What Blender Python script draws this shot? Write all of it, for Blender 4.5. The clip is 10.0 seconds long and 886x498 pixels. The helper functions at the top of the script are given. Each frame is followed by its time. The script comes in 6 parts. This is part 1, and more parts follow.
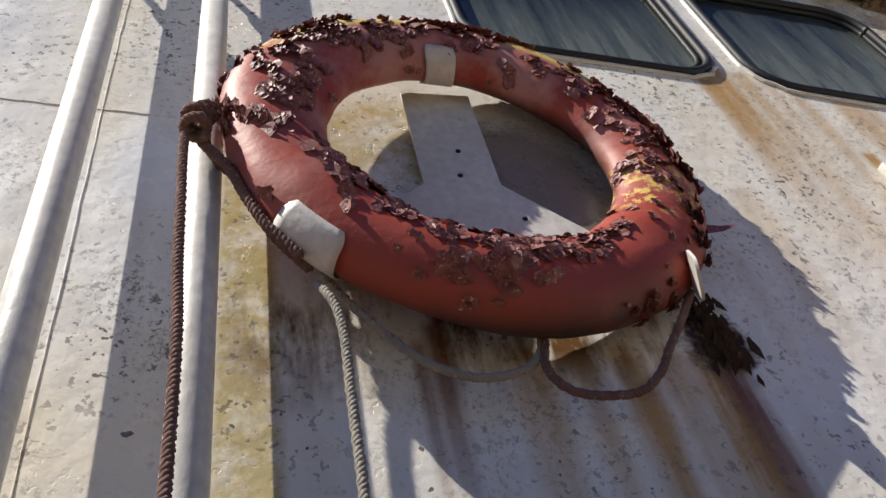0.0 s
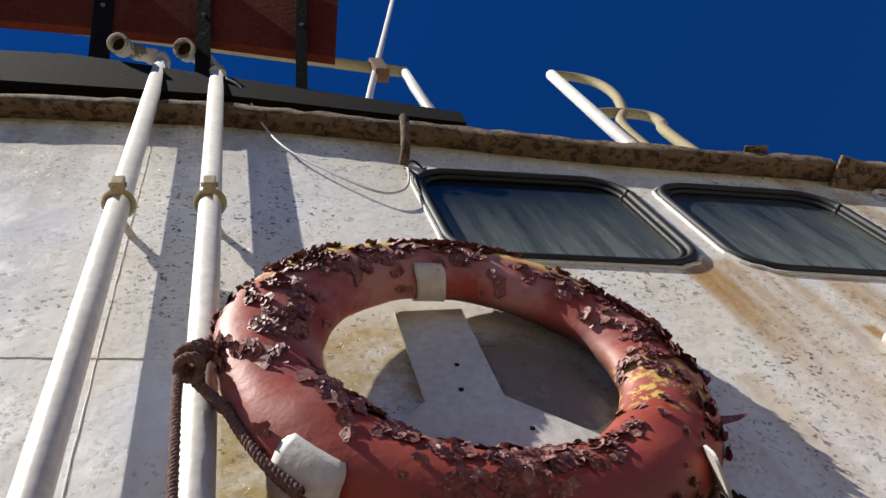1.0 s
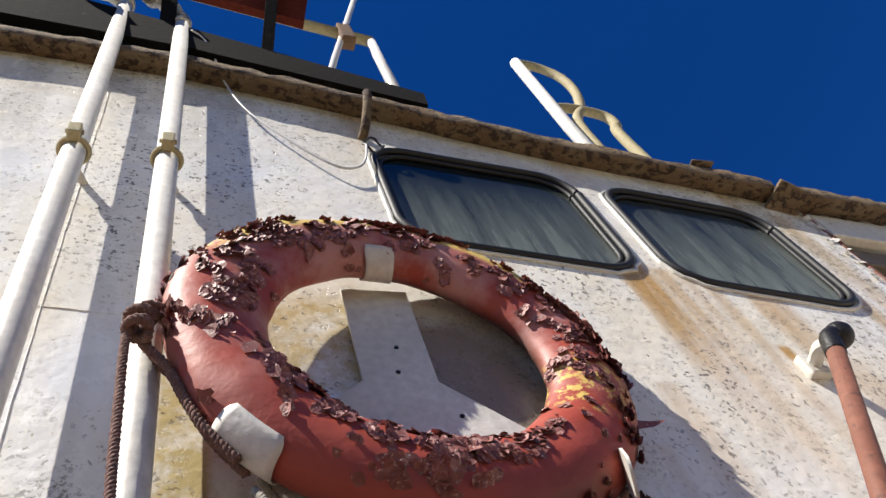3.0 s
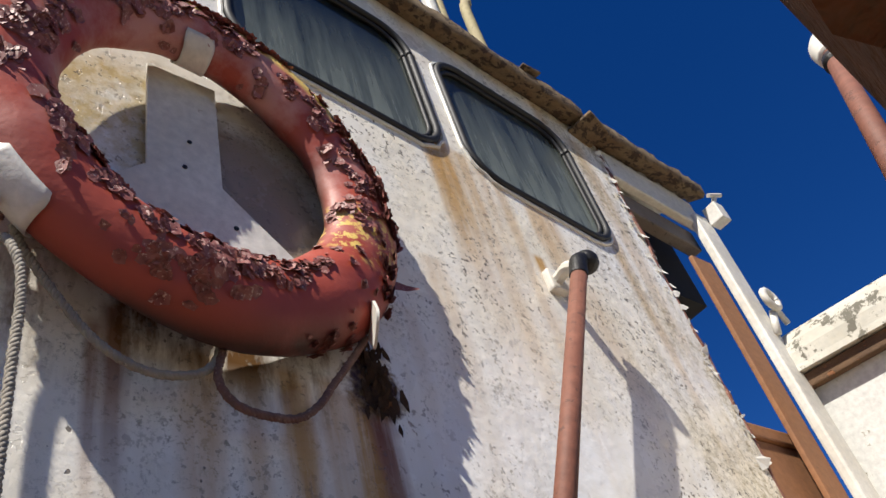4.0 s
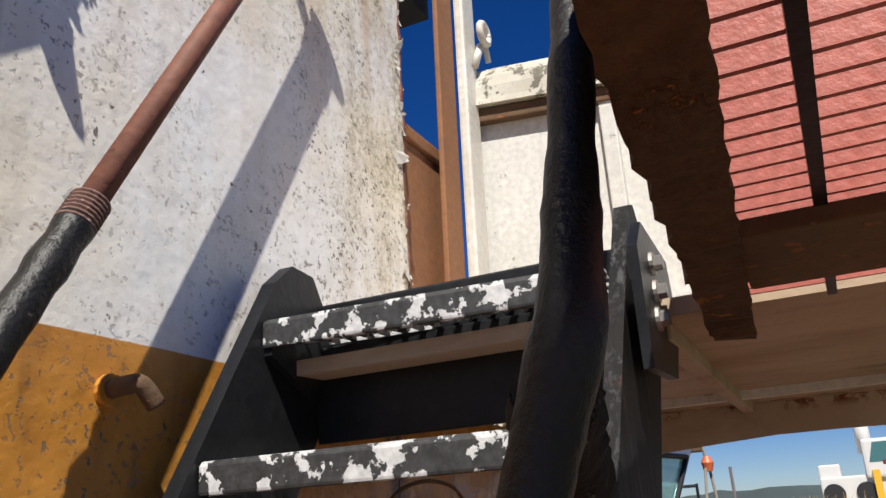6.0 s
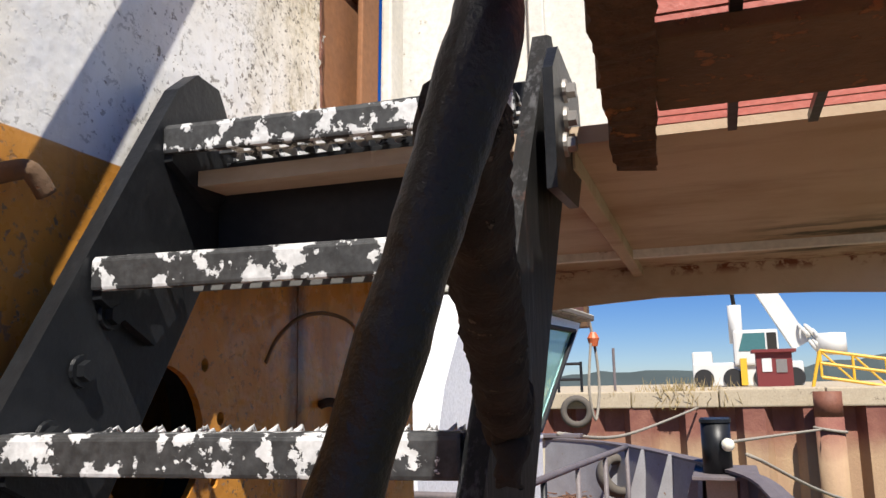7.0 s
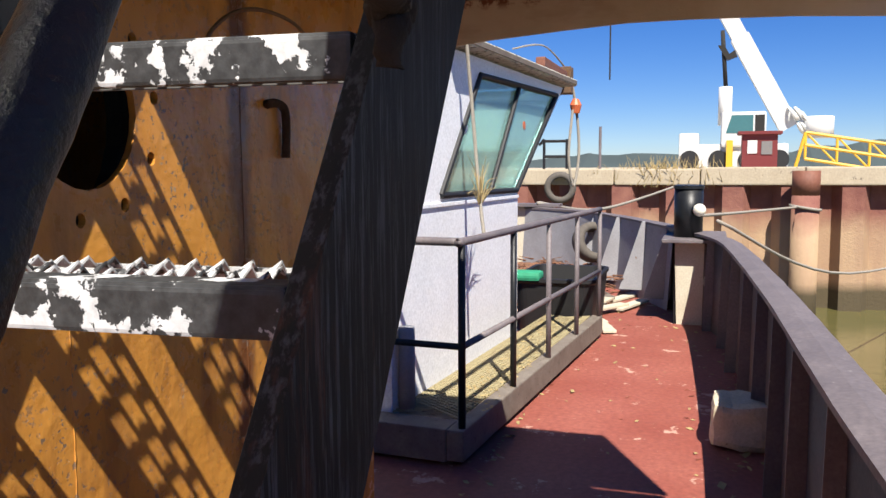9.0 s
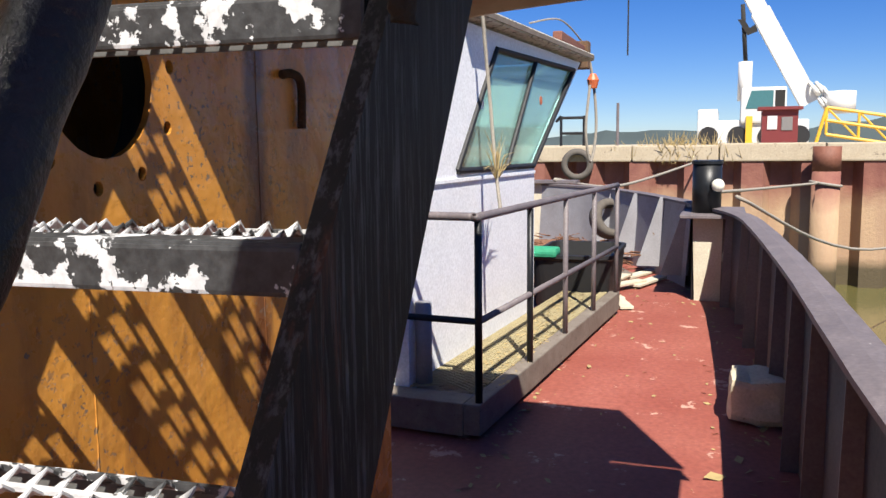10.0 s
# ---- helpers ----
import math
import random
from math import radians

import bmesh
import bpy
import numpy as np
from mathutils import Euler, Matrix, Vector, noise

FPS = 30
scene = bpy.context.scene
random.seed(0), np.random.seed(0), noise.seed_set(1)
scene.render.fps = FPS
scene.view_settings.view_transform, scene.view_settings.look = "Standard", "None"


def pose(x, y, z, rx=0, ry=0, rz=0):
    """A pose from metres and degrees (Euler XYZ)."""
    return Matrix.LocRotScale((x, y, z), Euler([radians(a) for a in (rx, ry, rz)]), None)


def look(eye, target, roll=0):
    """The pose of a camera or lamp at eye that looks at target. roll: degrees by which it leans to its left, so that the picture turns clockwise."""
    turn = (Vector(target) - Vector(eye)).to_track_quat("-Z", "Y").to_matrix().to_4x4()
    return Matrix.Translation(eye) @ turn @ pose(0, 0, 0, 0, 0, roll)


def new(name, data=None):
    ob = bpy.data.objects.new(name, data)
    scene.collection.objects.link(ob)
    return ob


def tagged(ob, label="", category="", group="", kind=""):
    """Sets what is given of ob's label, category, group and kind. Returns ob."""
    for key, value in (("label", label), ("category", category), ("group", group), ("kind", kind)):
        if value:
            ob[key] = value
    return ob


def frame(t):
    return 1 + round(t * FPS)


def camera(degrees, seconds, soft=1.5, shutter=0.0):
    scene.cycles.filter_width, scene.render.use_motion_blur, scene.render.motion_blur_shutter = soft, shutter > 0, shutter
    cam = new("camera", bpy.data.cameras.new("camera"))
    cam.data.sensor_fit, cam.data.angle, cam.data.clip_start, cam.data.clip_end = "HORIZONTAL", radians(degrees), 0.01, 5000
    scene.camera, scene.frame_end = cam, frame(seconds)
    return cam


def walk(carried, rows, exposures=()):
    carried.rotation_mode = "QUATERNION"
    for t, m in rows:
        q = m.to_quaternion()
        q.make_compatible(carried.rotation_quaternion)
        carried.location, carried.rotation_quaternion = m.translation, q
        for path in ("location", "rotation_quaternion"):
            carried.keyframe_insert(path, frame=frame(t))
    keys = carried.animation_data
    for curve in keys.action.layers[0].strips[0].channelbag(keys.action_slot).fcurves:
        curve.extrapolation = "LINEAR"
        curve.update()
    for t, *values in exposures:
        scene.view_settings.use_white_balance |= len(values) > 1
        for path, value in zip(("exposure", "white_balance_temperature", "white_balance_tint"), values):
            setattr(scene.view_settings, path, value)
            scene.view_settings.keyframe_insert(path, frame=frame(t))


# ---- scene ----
cam = camera(56.5, 10.0)
PATH = [
    (0, (-0.126, 0.027, 1.805), (0.356, 1.301, 3.269), -14.8),
    (0.5, (-0.106, 0.044, 1.819), (0.371, 1.045, 3.483), -22.4),
    (1, (-0.117, 0.027, 1.818), (0.364, 0.881, 3.562), -27.5),
    (1.5, (-0.114, 0.019, 1.815), (0.346, 0.843, 3.579), -27.7),
    (2, (-0.114, 0.011, 1.814), (0.340, 0.837, 3.578), -27.3),
    (2.2, (-0.116, 0.008, 1.812), (0.351, 0.841, 3.570), -27.4),
    (3.3, (-0.157, -0.020, 1.794), (0.589, 0.917, 3.396), -23.9),
    (3.5, (-0.167, -0.018, 1.792), (0.694, 0.939, 3.323), -22.4),
    (4, (-0.172, -0.019, 1.784), (0.967, 0.954, 3.110), -18.1),
    (4.5, (-0.149, -0.022, 1.769), (1.200, 0.932, 2.897), -14.0),
    (5, (-0.112, -0.022, 1.745), (1.399, 0.892, 2.683), -8.6),
    (5.5, (-0.067, -0.035, 1.715), (1.568, 0.804, 2.503), -5.5),
    (6, (-0.036, -0.055, 1.675), (1.689, 0.735, 2.308), -3.9),
    (6.2, (-0.026, -0.059, 1.661), (1.729, 0.708, 2.235), -3.5),
    (7.3, (-0.011, -0.040, 1.578), (1.886, 0.542, 1.832), -0.5),
    (7.5, (-0.002, -0.044, 1.558), (1.904, 0.525, 1.763), -0.3),
    (8, (0.021, -0.063, 1.518), (1.929, 0.536, 1.556), 0.4),
    (8.5, (0.027, -0.092, 1.488), (1.925, 0.526, 1.375), 0.3),
    (9, (0.028, -0.114, 1.452), (1.922, 0.498, 1.257), -0.3),
    (9.5, (0.028, -0.118, 1.440), (1.912, 0.513, 1.207), -1.0),
    (10, (0.028, -0.115, 1.436), (1.904, 0.534, 1.189), -0.6),
]
walk(cam, [(t, look(eye, target, roll)) for t, eye, target, roll in PATH], [(0, 0.48), (0.5, 0.45), (1, 0.5), (1.5, 0.78), (2, 0.91), (3.5, 0.8), (4, 0.65), (4.5, 0.38), (5, 0.32), (6, 0.52), (7, 0.8), (8, 1.04), (10, 1.06)])

# ---- light ----
SUN = Vector((0.28, 0.14, -0.425)).normalized()
world = bpy.data.worlds.new("sky")
scene.world = world
world.use_nodes = True
sky = world.node_tree.nodes.new("ShaderNodeTexSky")
sky.sky_type, sky.sun_disc = "NISHITA", False
sky.sun_elevation = math.asin(-SUN.z)
sky.sun_rotation = math.atan2(-SUN.x, -SUN.y)
sky.air_density, sky.dust_density, sky.ozone_density = 1.0, 0.0, 5.0
sky.altitude = 1200.0
vivid = world.node_tree.nodes.new("ShaderNodeHueSaturation")
vivid.inputs["Saturation"].default_value = 1.3
vivid.inputs["Hue"].default_value = 0.508
world.node_tree.links.new(sky.outputs[0], vivid.inputs["Color"])
tint = world.node_tree.nodes.new("ShaderNodeMix")
tint.data_type, tint.blend_type = "RGBA", "MULTIPLY"
tint.inputs[0].default_value = 1.0
tint.inputs[7].default_value = (0.8, 0.87, 1.1, 1.0)
world.node_tree.links.new(vivid.outputs[0], tint.inputs[6])
world.node_tree.links.new(tint.outputs[2], world.node_tree.nodes["Background"].inputs[0])
world.node_tree.nodes["Background"].inputs[1].default_value = 0.05
lamp = bpy.data.lights.new("sun", "SUN")
lamp.energy, lamp.angle, lamp.color = 5.0, radians(0.5), (1.0, 0.94, 0.85)
sun = new("sun", lamp)
sun.rotation_euler = SUN.to_track_quat("-Z", "Y").to_euler()


# ---- materials ----
class Nodes:
    """Small wrapper to build node materials."""

    def __init__(self, name):
        self.mat = bpy.data.materials.new(name)
        self.mat.use_nodes = True
        self.tree = self.mat.node_tree
        self.bsdf = self.tree.nodes["Principled BSDF"]
        self.coord = self.tree.nodes.new("ShaderNodeTexCoord").outputs["Object"]

    def put(self, a, b):
        if hasattr(a, "is_output"):
            self.tree.links.new(a, b)
        else:
            b.default_value = a

    def mapped(self, sx, sy, sz):
        n = self.tree.nodes.new("ShaderNodeMapping")
        n.inputs["Scale"].default_value = (sx, sy, sz)
        self.tree.links.new(self.coord, n.inputs[0])
        return n.outputs[0]

    def noise(self, scale, detail=5, rough=0.6, vec=None, dist=0.0):
        n = self.tree.nodes.new("ShaderNodeTexNoise")
        n.inputs["Scale"].default_value, n.inputs["Detail"].default_value = scale, detail
        n.inputs["Roughness"].default_value, n.inputs["Distortion"].default_value = rough, dist
        self.tree.links.new(vec or self.coord, n.inputs["Vector"])
        return n.outputs[0]

    def ramp(self, fac, lo, hi):
        n = self.tree.nodes.new("ShaderNodeMapRange")
        n.inputs["From Min"].default_value, n.inputs["From Max"].default_value = lo, hi
        self.put(fac, n.inputs[0])
        return n.outputs[0]

    def mix(self, fac, a, b):
        n = self.tree.nodes.new("ShaderNodeMix")
        n.data_type = "RGBA"
        self.put(fac, n.inputs[0])
        for v, s in ((a, n.inputs[6]), (b, n.inputs[7])):
            self.put(v if hasattr(v, "is_output") else (*v, 1.0), s)
        return n.outputs[2]

    def math(self, op, a, b=0.0):
        n = self.tree.nodes.new("ShaderNodeMath")
        n.operation = op
        self.put(a, n.inputs[0])
        self.put(b, n.inputs[1])
        return n.outputs[0]

    def xyz(self):
        n = self.tree.nodes.new("ShaderNodeSeparateXYZ")
        self.tree.links.new(self.coord, n.inputs[0])
        return n.outputs

    def bump(self, height, strength=0.3, dist=0.01):
        n = self.tree.nodes.new("ShaderNodeBump")
        n.inputs["Strength"].default_value, n.inputs["Distance"].default_value = strength, dist
        self.put(height, n.inputs["Height"])
        self.tree.links.new(n.outputs[0], self.bsdf.inputs["Normal"])

    def done(self, color, rough=0.6, metal=0.0, spec=0.5):
        self.put(color if hasattr(color, "is_output") else (*color, 1.0), self.bsdf.inputs["Base Color"])
        self.put(rough, self.bsdf.inputs["Roughness"])
        self.bsdf.inputs["Metallic"].default_value = metal
        self.bsdf.inputs["Specular IOR Level"].default_value = spec
        return self.mat


def worn(name, c1, c2, spot=None, scale=3.0, spots=0.62, fine=60.0, rough=0.6, metal=0.0, bump=0.25, spot_scale=None, depth=0.004, spec=0.5):
    """A paint or surface with broad variation, grain, and worn spots of another colour."""
    n = Nodes(name)
    big = n.ramp(n.noise(scale, 6), 0.35, 0.68)
    grain = n.noise(fine, 4)
    col = n.mix(big, c1, c2)
    col = n.mix(n.ramp(grain, 0.3, 0.9), col, tuple(0.6 * v for v in c1))
    h = grain
    if spot:
        s = n.noise(spot_scale or scale * 4, 8, 0.7)
        m = n.ramp(s, spots, spots + 0.03)
        col = n.mix(m, col, spot)
        h = n.math("SUBTRACT", grain, m)
    n.bump(h, bump, depth)
    return n.done(col, rough, metal, spec)


def streaks(n, col, px, pz, rows, tint):
    """Run-off stains on a wall: each row is x, top z, width, length and strength."""
    wob = n.noise(9.0, 4, 0.6, n.mapped(1, 1, 0.25))
    fine = n.noise(60.0, 4, 0.6, n.mapped(1, 1, 0.06))
    for x, z, w, l, k in rows:
        dx = n.math("ADD", n.math("SUBTRACT", px, x), n.math("MULTIPLY", n.math("SUBTRACT", wob, 0.5), w * 1.6))
        side = n.ramp(n.math("ABSOLUTE", dx), w * 1.1, w * 0.3)
        fall = n.math("MULTIPLY", n.ramp(pz, z - l, z - l * 0.2), n.ramp(pz, z + 0.015, z))
        m = n.math("MULTIPLY", n.math("MULTIPLY", side, fall), n.ramp(fine, 0.05, 0.5))
        col = n.mix(n.math("MULTIPLY", m, k), col, tint)
    return col


def wall_paint():
    n = Nodes("weathered white paint over an ochre band")
    px, py, pz = n.xyz()
    broad = n.ramp(n.noise(2.2, 6, 0.65), 0.32, 0.7)
    col = n.mix(broad, (0.8, 0.81, 0.82), (0.79, 0.73, 0.6))
    runs = n.ramp(n.noise(14.0, 5, 0.6, n.mapped(1, 1, 0.09)), 0.48, 0.8)
    col = n.mix(n.math("MULTIPLY", runs, 0.45), col, (0.55, 0.49, 0.36))
    moss = n.math("MULTIPLY", n.ramp(n.noise(6.0, 6, 0.7), 0.50, 0.68), n.ramp(n.noise(110.0, 6, 0.8), 0.52, 0.6))
    col = n.mix(n.math("MULTIPLY", moss, 0.8), col, (0.16, 0.15, 0.1))
    # the old beige post strip behind the ring
    strip = n.math("MULTIPLY", n.ramp(n.math("ABSOLUTE", n.math("SUBTRACT", px, -0.115)), 0.04, 0.028), n.ramp(pz, 3.0, 2.9))
    col = n.mix(n.math("MULTIPLY", strip, n.ramp(n.noise(25.0, 5, 0.7), 0.3, 0.55)), col, (0.52, 0.43, 0.22))
    # darker grey-brown streaks towards the top of the wall
    top_grey = n.math("MULTIPLY", n.ramp(pz, 3.5, 3.95), n.ramp(n.noise(16.0, 6, 0.65, n.mapped(1, 1, 0.25)), 0.4, 0.7))
    col = n.mix(n.math("MULTIPLY", top_grey, 0.5), col, (0.28, 0.24, 0.19))
    col = streaks(n, col, px, pz, [(0.767, 3.181, 0.035, 0.42, 0.9), (0.893, 3.146, 0.02, 0.5, 0.45), (1.033, 3.146, 0.03, 0.4, 0.5), (0.563, 2.6, 0.02, 0.3, 0.2),
                                   (0.328, 2.42, 0.03, 0.5, 0.7), (0.267, 2.4, 0.02, 0.55, 0.5), (0.98, 2.873, 0.02, 0.12, 1), (1.154, 3.137, 0.09, 0.07, 0.9),
                                   (0.428, 2.4, 0.04, 0.7, 1), (0.337, 2.4, 0.025, 0.6, 0.8), (0.284, 3.876, 0.05, 0.3, 0.5), (1.285, 3.806, 0.03, 0.8, 0.6), (0.65, 2.75, 0.04, 0.5, 0.35), (0.833, 3.806, 0.05, 0.35, 0.4), (1.398, 3.498, 0.04, 1.1, 0.55), (1.111, 2.838, 0.05, 0.6, 0.3), (0.197, 2.42, 0.03, 0.5, 0.6), (0.38, 2.42, 0.02, 0.4, 0.6), (0.789, 3.164, 0.05, 0.6, 0.9), (0.85, 3.146, 0.03, 0.8, 0.6), (0.937, 3.146, 0.03, 0.9, 0.5), (1.067, 3.128, 0.05, 0.6, 0.6), (1.328, 3.234, 0.03, 0.9, 0.8), (0.458, 3.146, 0.06, 0.3, 0.3)], (0.46, 0.27, 0.08))
    col = streaks(n, col, px, pz, [(0.458, 2.45, 0.03, 0.5, 1), (0.102, 2.46, 0.02, 0.3, 0.9), (0.076, 2.43, 0.012, 0.32, 0.7)], (0.2, 0.075, 0.03))
    # bare rust where the old fitting tore away
    d = n.math("ADD", n.math("POWER", n.math("SUBTRACT", px, 0.458), 2.0), n.math("POWER", n.math("SUBTRACT", pz, 2.43), 2.0))
    scab = n.ramp(n.math("ADD", d, n.math("MULTIPLY", n.math("SUBTRACT", n.noise(30.0, 6, 0.7), 0.5), 0.008)), 0.0032, 0.0018)
    col = n.mix(scab, col, n.mix(n.ramp(n.noise(70.0), 0.4, 0.6), (0.06, 0.025, 0.015), (0.3, 0.2, 0.1)))
    # rust stain and painted-in shade on the wall behind the ring
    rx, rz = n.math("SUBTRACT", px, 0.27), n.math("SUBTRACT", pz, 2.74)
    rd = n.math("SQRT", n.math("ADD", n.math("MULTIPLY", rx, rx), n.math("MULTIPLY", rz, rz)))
    grime_shade = n.math("MULTIPLY", n.ramp(n.math("ADD", rd, n.math("MULTIPLY", n.noise(9.0, 5), 0.12)), 0.29, 0.2), n.ramp(px, 0.13, 0.2))
    col = n.mix(n.math("MULTIPLY", grime_shade, 0.85), col, (0.17, 0.11, 0.06))
    bx = n.math("MULTIPLY", n.ramp(n.math("ABSOLUTE", n.math("SUBTRACT", px, 0.06)), 0.09, 0.07), n.ramp(n.math("ABSOLUTE", rz), 0.26, 0.2))
    col = n.mix(n.math("MULTIPLY", bx, n.ramp(n.noise(18.0, 5, 0.7), 0.3, 0.6)), col, (0.5, 0.4, 0.22))
    # dark run-off under the ring
    low = n.math("MULTIPLY", n.math("MULTIPLY", n.ramp(pz, 2.33, 2.42), n.ramp(pz, 2.56, 2.48)), n.math("MULTIPLY", n.ramp(px, -0.16, -0.08), n.ramp(px, 0.5, 0.42)))
    col = n.mix(n.math("MULTIPLY", low, n.ramp(n.noise(16.0, 6, 0.65, n.mapped(1, 1, 0.3)), 0.46, 0.6)), col, (0.16, 0.085, 0.035))
    # mould creeping in from the torn edge
    creep = n.math("MULTIPLY", n.ramp(px, 1.08, 1.4), n.ramp(n.noise(10.0, 6, 0.7, n.mapped(1, 1, 0.35)), 0.42, 0.62))
    col = n.mix(n.math("MULTIPLY", creep, n.ramp(n.noise(70.0, 6, 0.75), 0.44, 0.6)), col, (0.2, 0.17, 0.11))
    col = n.mix(n.math("MULTIPLY", creep, 0.35), col, (0.6, 0.5, 0.3))
    # ochre paint below
    line = n.math("ADD", pz, n.math("MULTIPLY", n.noise(3.0, 3), 0.008))
    ochre = n.mix(n.ramp(n.noise(5.0, 6, 0.65), 0.35, 0.7), (0.47, 0.2, 0.035), (0.56, 0.26, 0.05))
    stain = n.ramp(n.noise(11.0, 6, 0.65, n.mapped(1, 1, 0.22)), 0.5, 0.7)
    ochre = n.mix(n.math("MULTIPLY", stain, 0.75), ochre, (0.2, 0.085, 0.03))
    weld = n.math("ADD", n.math("ABSOLUTE", n.math("SUBTRACT", px, 1.38)), n.math("MULTIPLY", n.math("SUBTRACT", n.noise(16.0, 6, 0.7, n.mapped(1, 1, 0.3)), 0.5), 0.09))
    ochre = n.mix(n.math("MULTIPLY", n.ramp(weld, 0.05, 0.012), 0.9), ochre, (0.11, 0.04, 0.018))
    chips = n.ramp(n.noise(18.0, 7, 0.75), 0.70, 0.715)
    ochre = n.mix(chips, ochre, (0.16, 0.06, 0.03))
    col = n.mix(n.ramp(line, 1.9185, 1.9165), col, ochre)
    patch = n.ramp(n.noise(3.5, 4), 0.4, 0.62)
    pits = n.math("MULTIPLY", n.ramp(n.noise(95.0, 4, 0.6), 0.60, 0.62), patch)
    pits = n.math("MAXIMUM", pits, n.ramp(n.noise(42.0, 3, 0.5), 0.735, 0.745))
    col = n.mix(n.math("MULTIPLY", pits, 0.9), col, (0.13, 0.11, 0.09))
    chip = n.ramp(n.noise(24.0, 9, 0.75), 0.65, 0.66)
    col = n.mix(n.math("MULTIPLY", chip, 0.8), col, (0.3, 0.25, 0.19))
    h = n.math("ADD", n.math("MULTIPLY", n.noise(30.0, 6, 0.6), 0.6), n.math("ADD", n.math("MULTIPLY", n.noise(5.0, 4), 2.2), n.math("MULTIPLY", n.math("ADD", pits, chip), -0.9)))
    n.bump(h, 0.5, 0.006)
    return n.done(col, n.ramp(n.noise(12.0), 0.2, 1.3), 0.0, 0.4)


def glass_dirty_reflect():
    n = Nodes("dirty streaked glass with painted reflection")
    run = n.noise(26.0, 6, 0.65, n.mapped(1, 1, 0.1))
    px, py, pz = n.xyz()
    # dirt streaks turn paler towards the sill, painting in the reflection there
    low = n.ramp(pz, 3.58, 3.12)
    m = n.math("MULTIPLY", n.ramp(run, 0.22, 0.85), low)
    col = n.mix(m, (0.006, 0.01, 0.011), (0.3, 0.34, 0.3))
    return n.done(col, n.math("ADD", n.math("MULTIPLY", m, 0.5), 0.1), 0.0, 0.28)


def flaking(name, metal_col, paint, edge=0.5):
    """Dark steel whose pale paint has flaked away in patches."""
    n = Nodes(name)
    s = n.noise(26.0, 8, 0.62)
    px, py, pz = n.xyz()
    m = n.ramp(s, edge, edge + 0.012)
    base = n.mix(n.ramp(n.noise(90.0, 4), 0.35, 0.75), metal_col, tuple(2.2 * v + 0.01 for v in metal_col))
    col = n.mix(m, base, n.mix(n.ramp(n.noise(70.0), 0.3, 0.7), paint, tuple(0.6 * v for v in paint)))
    n.bump(n.math("ADD", m, n.math("MULTIPLY", n.noise(120.0), 0.4)), 0.5, 0.002)
    return n.done(col, 0.55, 0.0, 0.5)


def ring_skin():
    n = Nodes("sun-bleached red vinyl")
    px, py, pz = n.xyz()
    base = n.mix(n.ramp(n.noise(5.0, 5), 0.35, 0.7), (0.37, 0.068, 0.038), (0.29, 0.048, 0.032))
    # bleached pink blotches, kept high where they also paint in the sunlight
    blot = n.math("MULTIPLY", n.ramp(n.noise(9.0, 6, 0.65), 0.42, 0.62), n.ramp(pz, 2.5, 2.75))
    base = n.mix(n.math("MULTIPLY", blot, 0.85), base, (0.47, 0.24, 0.21))
    # dirt plus shade painted into the ring's back and underside
    grime_shade = n.math("MULTIPLY", n.math("MAXIMUM", n.ramp(py, 0.665, 0.69), n.math("MULTIPLY", n.ramp(pz, 2.5, 2.42), n.ramp(py, 0.625, 0.66))), n.ramp(n.noise(8.0, 5), 0.1, 0.45))
    base = n.mix(n.math("MULTIPLY", grime_shade, 0.9), base, (0.035, 0.024, 0.016))
    # yellow foam shows where the skin is gone
    ux, uz = n.math("SUBTRACT", px, 0.197), n.math("SUBTRACT", pz, 2.745)
    rad = n.math("SQRT", n.math("ADD", n.math("MULTIPLY", ux, ux), n.math("MULTIPLY", uz, uz)))
    top = n.math("MULTIPLY", n.math("MULTIPLY", n.ramp(n.noise(13.0, 6, 0.7), 0.40, 0.47), n.ramp(rad, 0.282, 0.298)), n.ramp(pz, 2.88, 2.92))
    dx = n.math("ADD", n.math("POWER", n.math("SUBTRACT", px, 0.44), 2.0), n.math("POWER", n.math("SUBTRACT", pz, 2.66), 2.0))
    side = n.math("MULTIPLY", n.ramp(dx, 0.0075, 0.0025), n.ramp(n.noise(46.0, 7, 0.75), 0.5, 0.54))
    base = n.mix(n.math("MAXIMUM", top, side), base, (0.62, 0.44, 0.12))
    n.bump(n.math("ADD", n.noise(12.0, 4), n.math("MULTIPLY", n.noise(120.0), 0.12)), 0.35, 0.008)
    return n.done(base, n.math("ADD", n.math("MULTIPLY", n.noise(9.0), 0.35), 0.36), 0.0, 0.4)


def plain(name, c, rough=0.5, metal=0.0, var=0.25, scale=20.0):
    n = Nodes(name)
    col = n.mix(n.ramp(n.noise(scale, 5), 0.3, 0.7), c, tuple(v * (1 - var) for v in c))
    n.bump(n.noise(scale * 5, 3), 0.15, 0.002)
    return n.done(col, rough, metal)


M_WALL = wall_paint()
M_GLASS = glass_dirty_reflect()
M_RING = ring_skin()
M_FLAKE = worn("dried maroon vinyl flakes", (0.22, 0.06, 0.05), (0.34, 0.14, 0.115), (0.5, 0.34, 0.29), scale=45, spots=0.58, rough=0.55)
M_WHITE = worn("aged white enamel", (0.74, 0.72, 0.66), (0.6, 0.56, 0.47), (0.25, 0.17, 0.1), scale=6, spots=0.68, rough=0.5)
M_PIPE = worn("white painted pipe", (0.78, 0.76, 0.7), (0.66, 0.62, 0.54), (0.3, 0.2, 0.12), scale=5, spots=0.72, rough=0.4)
